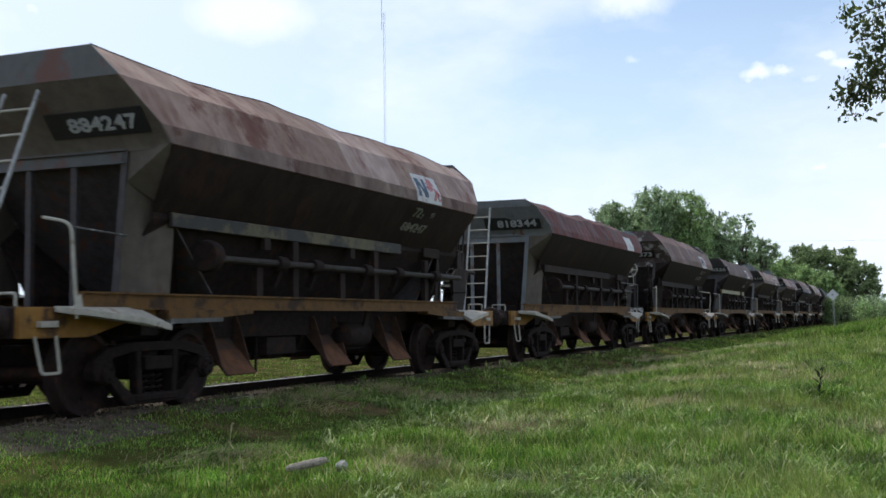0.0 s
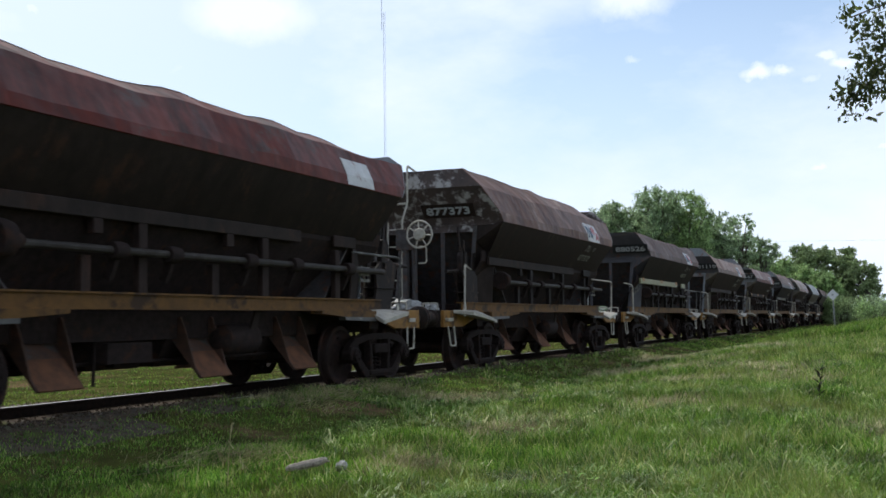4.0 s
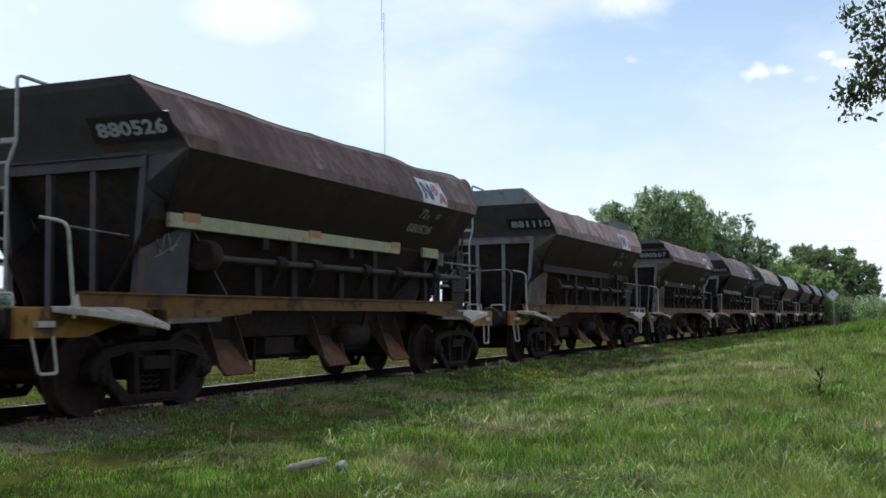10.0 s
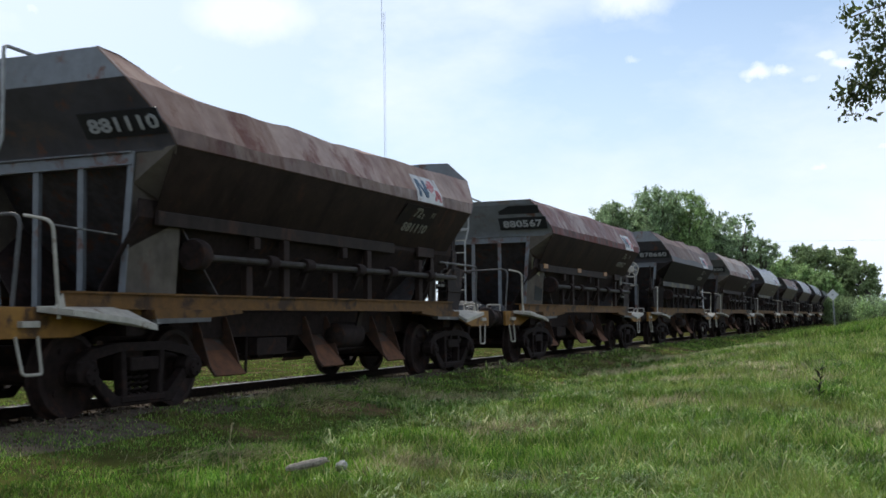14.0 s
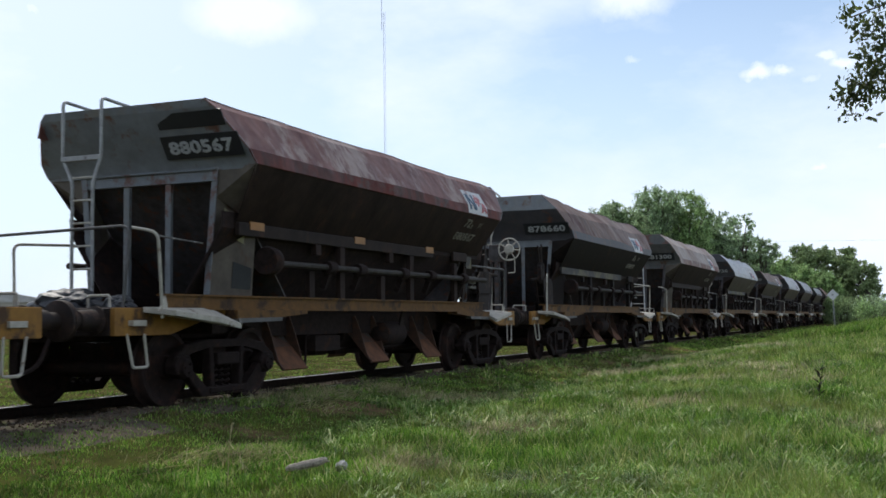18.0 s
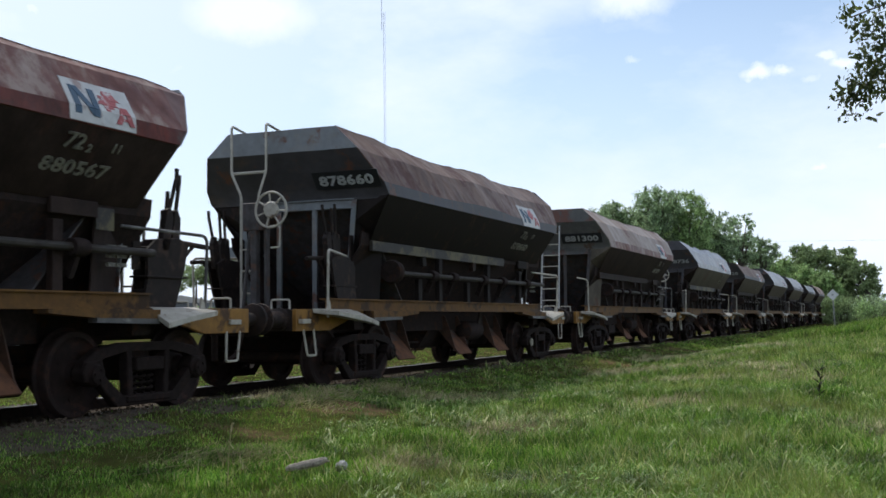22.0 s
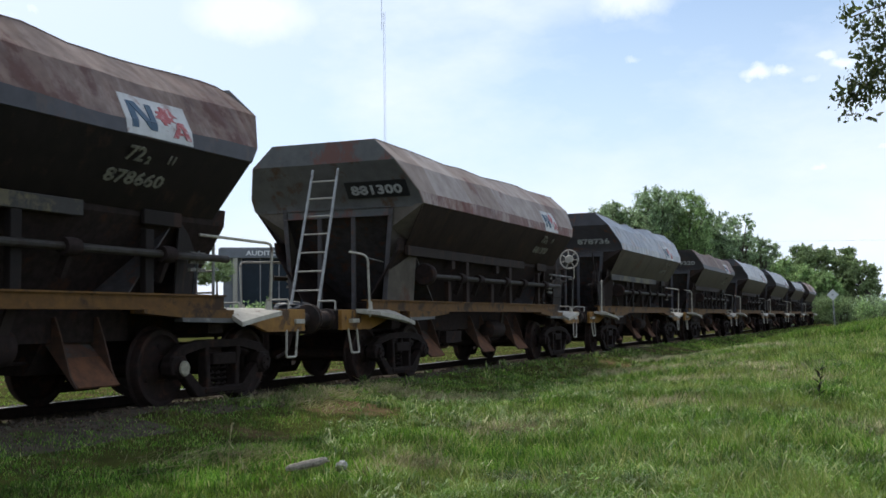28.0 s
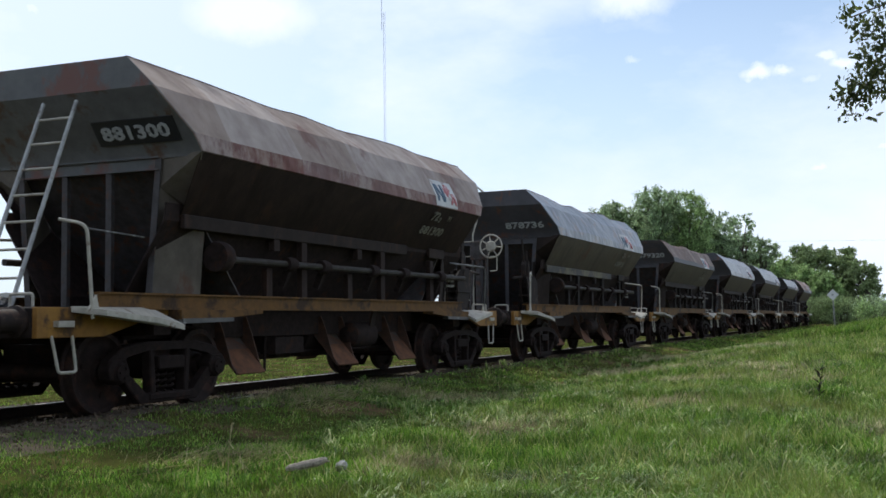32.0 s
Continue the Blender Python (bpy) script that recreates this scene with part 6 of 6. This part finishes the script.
bush(-1.4, 70, 1.75, 1.0, M_LEAF2, "leafy green bush at the meadow's edge", 31, leaf=0.13, per=420)
bush(1.0, 68, 1.6, 1.6, M_LEAF, "dark green bush at the meadow's edge", 32, leaf=0.14, per=380)


def pine(x, y, h, spread, mat, label, seed, tiers):
    """A bare trunk under flat layers of needle clumps: an umbrella, or tiers that narrow upwards."""
    rng = random.Random(seed)
    t = new("tree")
    t.matrix_basis = pose(x, y, ground_height(x, y) - 0.1)
    clumps, arms = [], []
    for k in range(tiers):
        q = k / max(tiers - 1, 1)
        z = h * (0.62 + 0.33 * q if tiers > 3 else 0.76 + 0.18 * q)
        wide = spread * ((1 - 0.75 * q) if tiers > 3 else (0.75, 1.0, 0.7)[k])
        for i in range(7):
            a = i * math.tau / 7 + rng.uniform(-0.4, 0.4)
            arms.append((Vector((0, 0, z - 0.35)), Vector((wide * 0.8 * math.cos(a), wide * 0.8 * math.sin(a), z))))
            for d in (0.35, 0.6, 0.85, 1.0):
                clumps.append((wide * d * math.cos(a + rng.uniform(-0.2, 0.2)), wide * d * math.sin(a), z + rng.uniform(-0.4, 0.35), rng.uniform(0.4, 0.75)))
    part("trunk", mesh_of(f"pine_trunk{seed}", lambda bm: (lathe_between(bm, Vector((0, 0, 0)), Vector((0.1, 0, h * 0.95)), 0.22, 0.05, 8), [lathe_between(bm, p, q, 0.05, 0.015, 5) for p, q in arms])), M_BARK, t, "grey-brown bare trunk and limbs")
    part("crown", leaf_cloud("pine_crown", clumps, 0.22, 150, seed, 0.4), mat, t)
    return tagged(t, label, "tree", "trees beyond the train")


def overhang():
    """A tree beside the camera, out of view but for the end of a bough."""
    t = new("tree")
    bx, by = 3.2, 6.0
    t.matrix_basis = pose(bx, by, ground_height(bx, by) - 0.1)
    rng = random.Random(77)
    tips = [(x - bx, 0.85 + 0.05 * k % 0.1, z + 0.28, r * 1.45) for k, (x, z, r) in enumerate([(-0.12, 2.42, 0.1), (-0.2, 2.25, 0.08), (-0.27, 2.25, 0.05), (-0.07, 2.29, 0.1), (-0.22, 2.15, 0.04), (-0.05, 2.48, 0.08), (-0.15, 2.32, 0.08), (-0.17, 2.67, 0.06), (-0.23, 2.75, 0.05), (-0.05, 2.7, 0.1), (-0.1, 2.62, 0.06), (0.1, 2.4, 0.16), (0.2, 2.7, 0.22)])]
    tips += [(-2.6, 0.9, 3.3, 0.4), (-1.6, 0.7, 3.7, 0.6), (-0.8, 0.3, 4.3, 0.9), (0.2, 0.1, 4.8, 1.2), (1.0, -0.5, 4.4, 1.0)]

    def wood(bm):
        lathe_between(bm, Vector((0, 0, 0)), Vector((-0.1, 0, 2.4)), 0.2, 0.14, 12)
        lathe_between(bm, Vector((-0.1, 0, 2.4)), Vector((0.2, 0, 4.8)), 0.14, 0.06, 10)
        lathe_between(bm, Vector((-0.1, 0, 2.4)), Vector((-1.6, 0.6, 3.55)), 0.1, 0.05, 9)
        lathe_between(bm, Vector((-1.6, 0.6, 3.55)), Vector((-2.45, 0.9, 3.3)), 0.05, 0.015, 8)
        for a, b in (((-2.45, 0.9, 3.3), (-3.4, 0.87, 3.0)), ((-2.45, 0.9, 3.3), (-3.1, 0.87, 2.8)), ((-3.1, 0.87, 2.8), (-3.45, 0.88, 2.48)), ((-3.1, 0.87, 2.8), (-3.28, 0.88, 2.5))):
            lathe_between(bm, Vector(a), Vector(b), 0.012, 0.004, 6)

    part("trunk", mesh_of("near_trunk", wood), M_BARK, t, "grey-brown trunk and boughs")
    part("crown", leaf_cloud("near_crown", tips, 0.036, 7000, 78, 0.85), M_LEAF_NEAR, t)
    return tagged(t, "tree with small green leaves on an overhanging bough", "tree")


overhang()


# ---- road sign seen from behind ----
def sign():
    t = new("road_sign")
    x, y = -3.0, 59.0
    t.matrix_basis = pose(x, y, ground_height(x, y), 0, -2, 4)
    h = 1.95 - ground_height(x, y)
    part("post", mesh_of("sign_post", lambda bm: box(bm, -0.035, 0.035, -0.03, 0.03, -0.2, h + 0.2), 0.006), M_POST, t)
    part("board", mesh_of("sign_board", lambda bm: prism(bm, [(0, h - 0.29), (0.29, h), (0, h + 0.29), (-0.29, h)], "y", -0.055, -0.04), 0.004), M_ALU, t, "bare grey back of the board")
    part("clamp", mesh_of("sign_clamp", lambda bm: box(bm, -0.05, 0.05, -0.068, -0.03, h - 0.03, h + 0.03)), M_POST, t)
    return tagged(t, "diamond-shaped metal road sign seen from its grey back", "road sign")


sign()


# ---- far things ----
def mast():
    t = new("radio_mast")
    t.matrix_basis = pose(-106, 223.5, 0)
    H, r = 71.0, 0.24
    legs = [(r * math.cos(a), r * math.sin(a)) for a in (0.3, 0.3 + math.tau / 3, 0.3 + 2 * math.tau / 3)]
    for i, (x, y) in enumerate(legs):
        part("leg", mesh_of(f"mast_leg{i}", lambda bm: tube(bm, [(x, y, 0), (x, y, H)], 0.022, 5)), M_MAST, t)

    def lacing(bm):
        for k in range(int(H)):
            for i in range(3):
                (x0, y0), (x1, y1) = legs[i], legs[(i + 1) % 3]
                tube(bm, [(x0, y0, k), (x1, y1, k + 1)], 0.009, 3)
    part("lacing", mesh_of("mast_lacing", lacing), M_MAST, t)
    part("aerial", mesh_of("mast_aerial", lambda bm: tube(bm, [(-0.5, -0.2, H - 4.2), (-0.5, -0.2, H + 2.8)], 0.07, 6) or tube(bm, [(-0.5, -0.2, H - 1), (0, 0, H - 1)], 0.04, 5)), M_MAST, t)
    return tagged(t, "tall thin lattice radio mast in the distance", "mast")


mast()


def auditorium():
    t = new("auditorium")
    t.matrix_basis = pose(-83.6, 124.2, -0.2, 0, 0, 31.6)
    part("wall", mesh_of("aud_wall", lambda bm: box(bm, 0.6, 26, 1.0, 16, 0, 9.65)), M_CONCRETE, t)
    part("roof", mesh_of("aud_roof", lambda bm: box(bm, 0.2, 26.4, 0.5, 16.4, 10.95, 11.1), 0.02), M_CONCRETE, t)
    part("fascia", mesh_of("aud_fascia", lambda bm: box(bm, 0, 26.5, 0, 16.5, 9.65, 10.95), 0.03), M_CONCRETE, t, "light grey concrete fascia band")
    part("column", mesh_of("aud_column", lambda bm: box(bm, 1.9, 2.5, 0.1, 0.7, 0, 9.65), 0.03), M_WHITE, t)
    for k in range(9):
        pane = part("glazing", mesh_of("aud_pane", lambda bm: box(bm, 0.03, 2.47, 0.9, 0.97, 0.3, 9.6)), M_GLASS, t, "dark tinted glass", pose(3 + 2.5 * k, 0, 0))
        part("mullion", mesh_of("aud_mullion", lambda bm: box(bm, -0.06, 0.06, 0.82, 1.0, 0, 9.65)), M_POST, t, "", pose(3 + 2.5 * k, 0, 0))
    part("lettering", text_mesh("aud_text", "AUDITORIO", 6.0, 0.66, 0.02), M_SIGN_WHITE, t, "", on_plane((6.6, -0.03, 10.3), (1, 0, 0), (0, 0, 1)))
    for k in range(6):
        part("lettering", mesh_of("aud_bar", lambda bm: box(bm, 10.2, 10.75, -0.03, 0.0, 10.0, 10.5)), M_WHITE, t, "", pose(0.8 * k, 0, 0))
    return tagged(t, "modern glass-fronted auditorium with a pale concrete fascia", "building")


auditorium()


def shed(x, y, w, d, h, rz, wall, roof, label):
    t = new("low_building")
    t.matrix_basis = pose(x, y, -0.2, 0, 0, rz)
    part("wall", mesh_of(f"shed_wall{x}", lambda bm: box(bm, -w / 2, w / 2, -d / 2, d / 2, 0, h)), wall, t)
    part("roof", mesh_of(f"shed_roof{x}", lambda bm: prism(bm, [(-w / 2 - 0.3, h), (w / 2 + 0.3, h), (0, h + w * 0.1)], "y", -d / 2 - 0.3, d / 2 + 0.3)), roof, t)
    for k in range(3):
        part("window", mesh_of("shed_window", lambda bm: box(bm, -0.6, 0.6, -0.03, 0.03, -0.5, 0.5)), M_GLASS, t, "", pose((k - 1) * w / 3.4, -d / 2 - 0.01, h * 0.55))
    return tagged(t, label, "building", "low buildings beyond the field")


shed(-132, 138, 15, 10, 4.6, 38, M_CREAM, M_ROOF, "low cream house with a grey roof across the field")
shed(-124, 152, 17, 12, 4.6, 40, M_CREAM, M_ROOF, "low pale shed with a shallow grey roof")
shed(-114, 158, 13, 10, 4.4, 36, M_CONCRETE, M_ROOF, "low grey house with a shallow roof")
shed(-118, 122, 14, 9, 4.2, 44, M_CREAM, M_ROOF, "low cream house across the field")
pine(-81.0, 110, 8.3, 1.7, M_LEAF3, "dark pine with level tiers of branches across the field", 41, 6)
pine(-77.2, 110, 7.9, 2.6, M_LEAF3, "dark umbrella-shaped pine across the field", 42, 3)
pine(-74.3, 110, 8.6, 1.9, M_LEAF3, "broad dark umbrella pine across the field", 48, 3)
bush(-53, 84, 3.6, 3.2, M_LEAF2, "bright green bush across the field", 43, leaf=0.35, per=80)
bush(-57, 83, 2.7, 3.0, M_LEAF2, "bright green bush across the field", 44, leaf=0.35, per=80)
bush(-47, 86, 2.4, 4.0, M_LEAF, "green bush across the field", 45, leaf=0.35, per=80)
bush(-84, 96, 2.0, 5.0, M_LEAF2, "low hedge across the field", 46, leaf=0.35, per=60)
bush(-98, 112, 1.8, 6.0, M_LEAF, "low hedge across the field", 47, leaf=0.35, per=60)
tagged(part("power_line", mesh_of("power_line", lambda bm: tube(bm, [(-17.5 + 6 * k, 170, 11.5 + 0.02 * (k - 5) ** 2) for k in range(13)], 0.012, 5)), M_MAST), "thin overhead wire strung beyond the trees", "wire", kind="structure")


# ---- movement ----
def motions():
    for k, (w, turn) in enumerate(WAGONS):
        walk(w, [(t, pose(TRACK_X, CENTRE + (k - 4) * PITCH + SLACK.get(k, 0) - s, 0, 0, 0, turn)) for t, s in WAY])
    for t, k, x, y in LOADS:
        walk(t, [(q, pose(TRACK_X + x, CENTRE + (k - 4) * PITCH + SLACK.get(k, 0) - s + y, 1.095)) for q, s in WAY])
    ticks, last = [0.0], travelled(0)
    for f in range(1, 32 * FPS):
        if travelled((f + 1) / FPS) - last > 0.434 * radians(72):
            ticks.append(f / FPS)
            last = travelled(f / FPS)
    ticks.append(32.0)
    for axle, y, way in WHEELSETS:
        walk(axle, [(t, pose(0, y, 0.434, way * math.degrees((travelled(t) - travelled(0)) / 0.434) % 360)) for t in ticks])


motions()
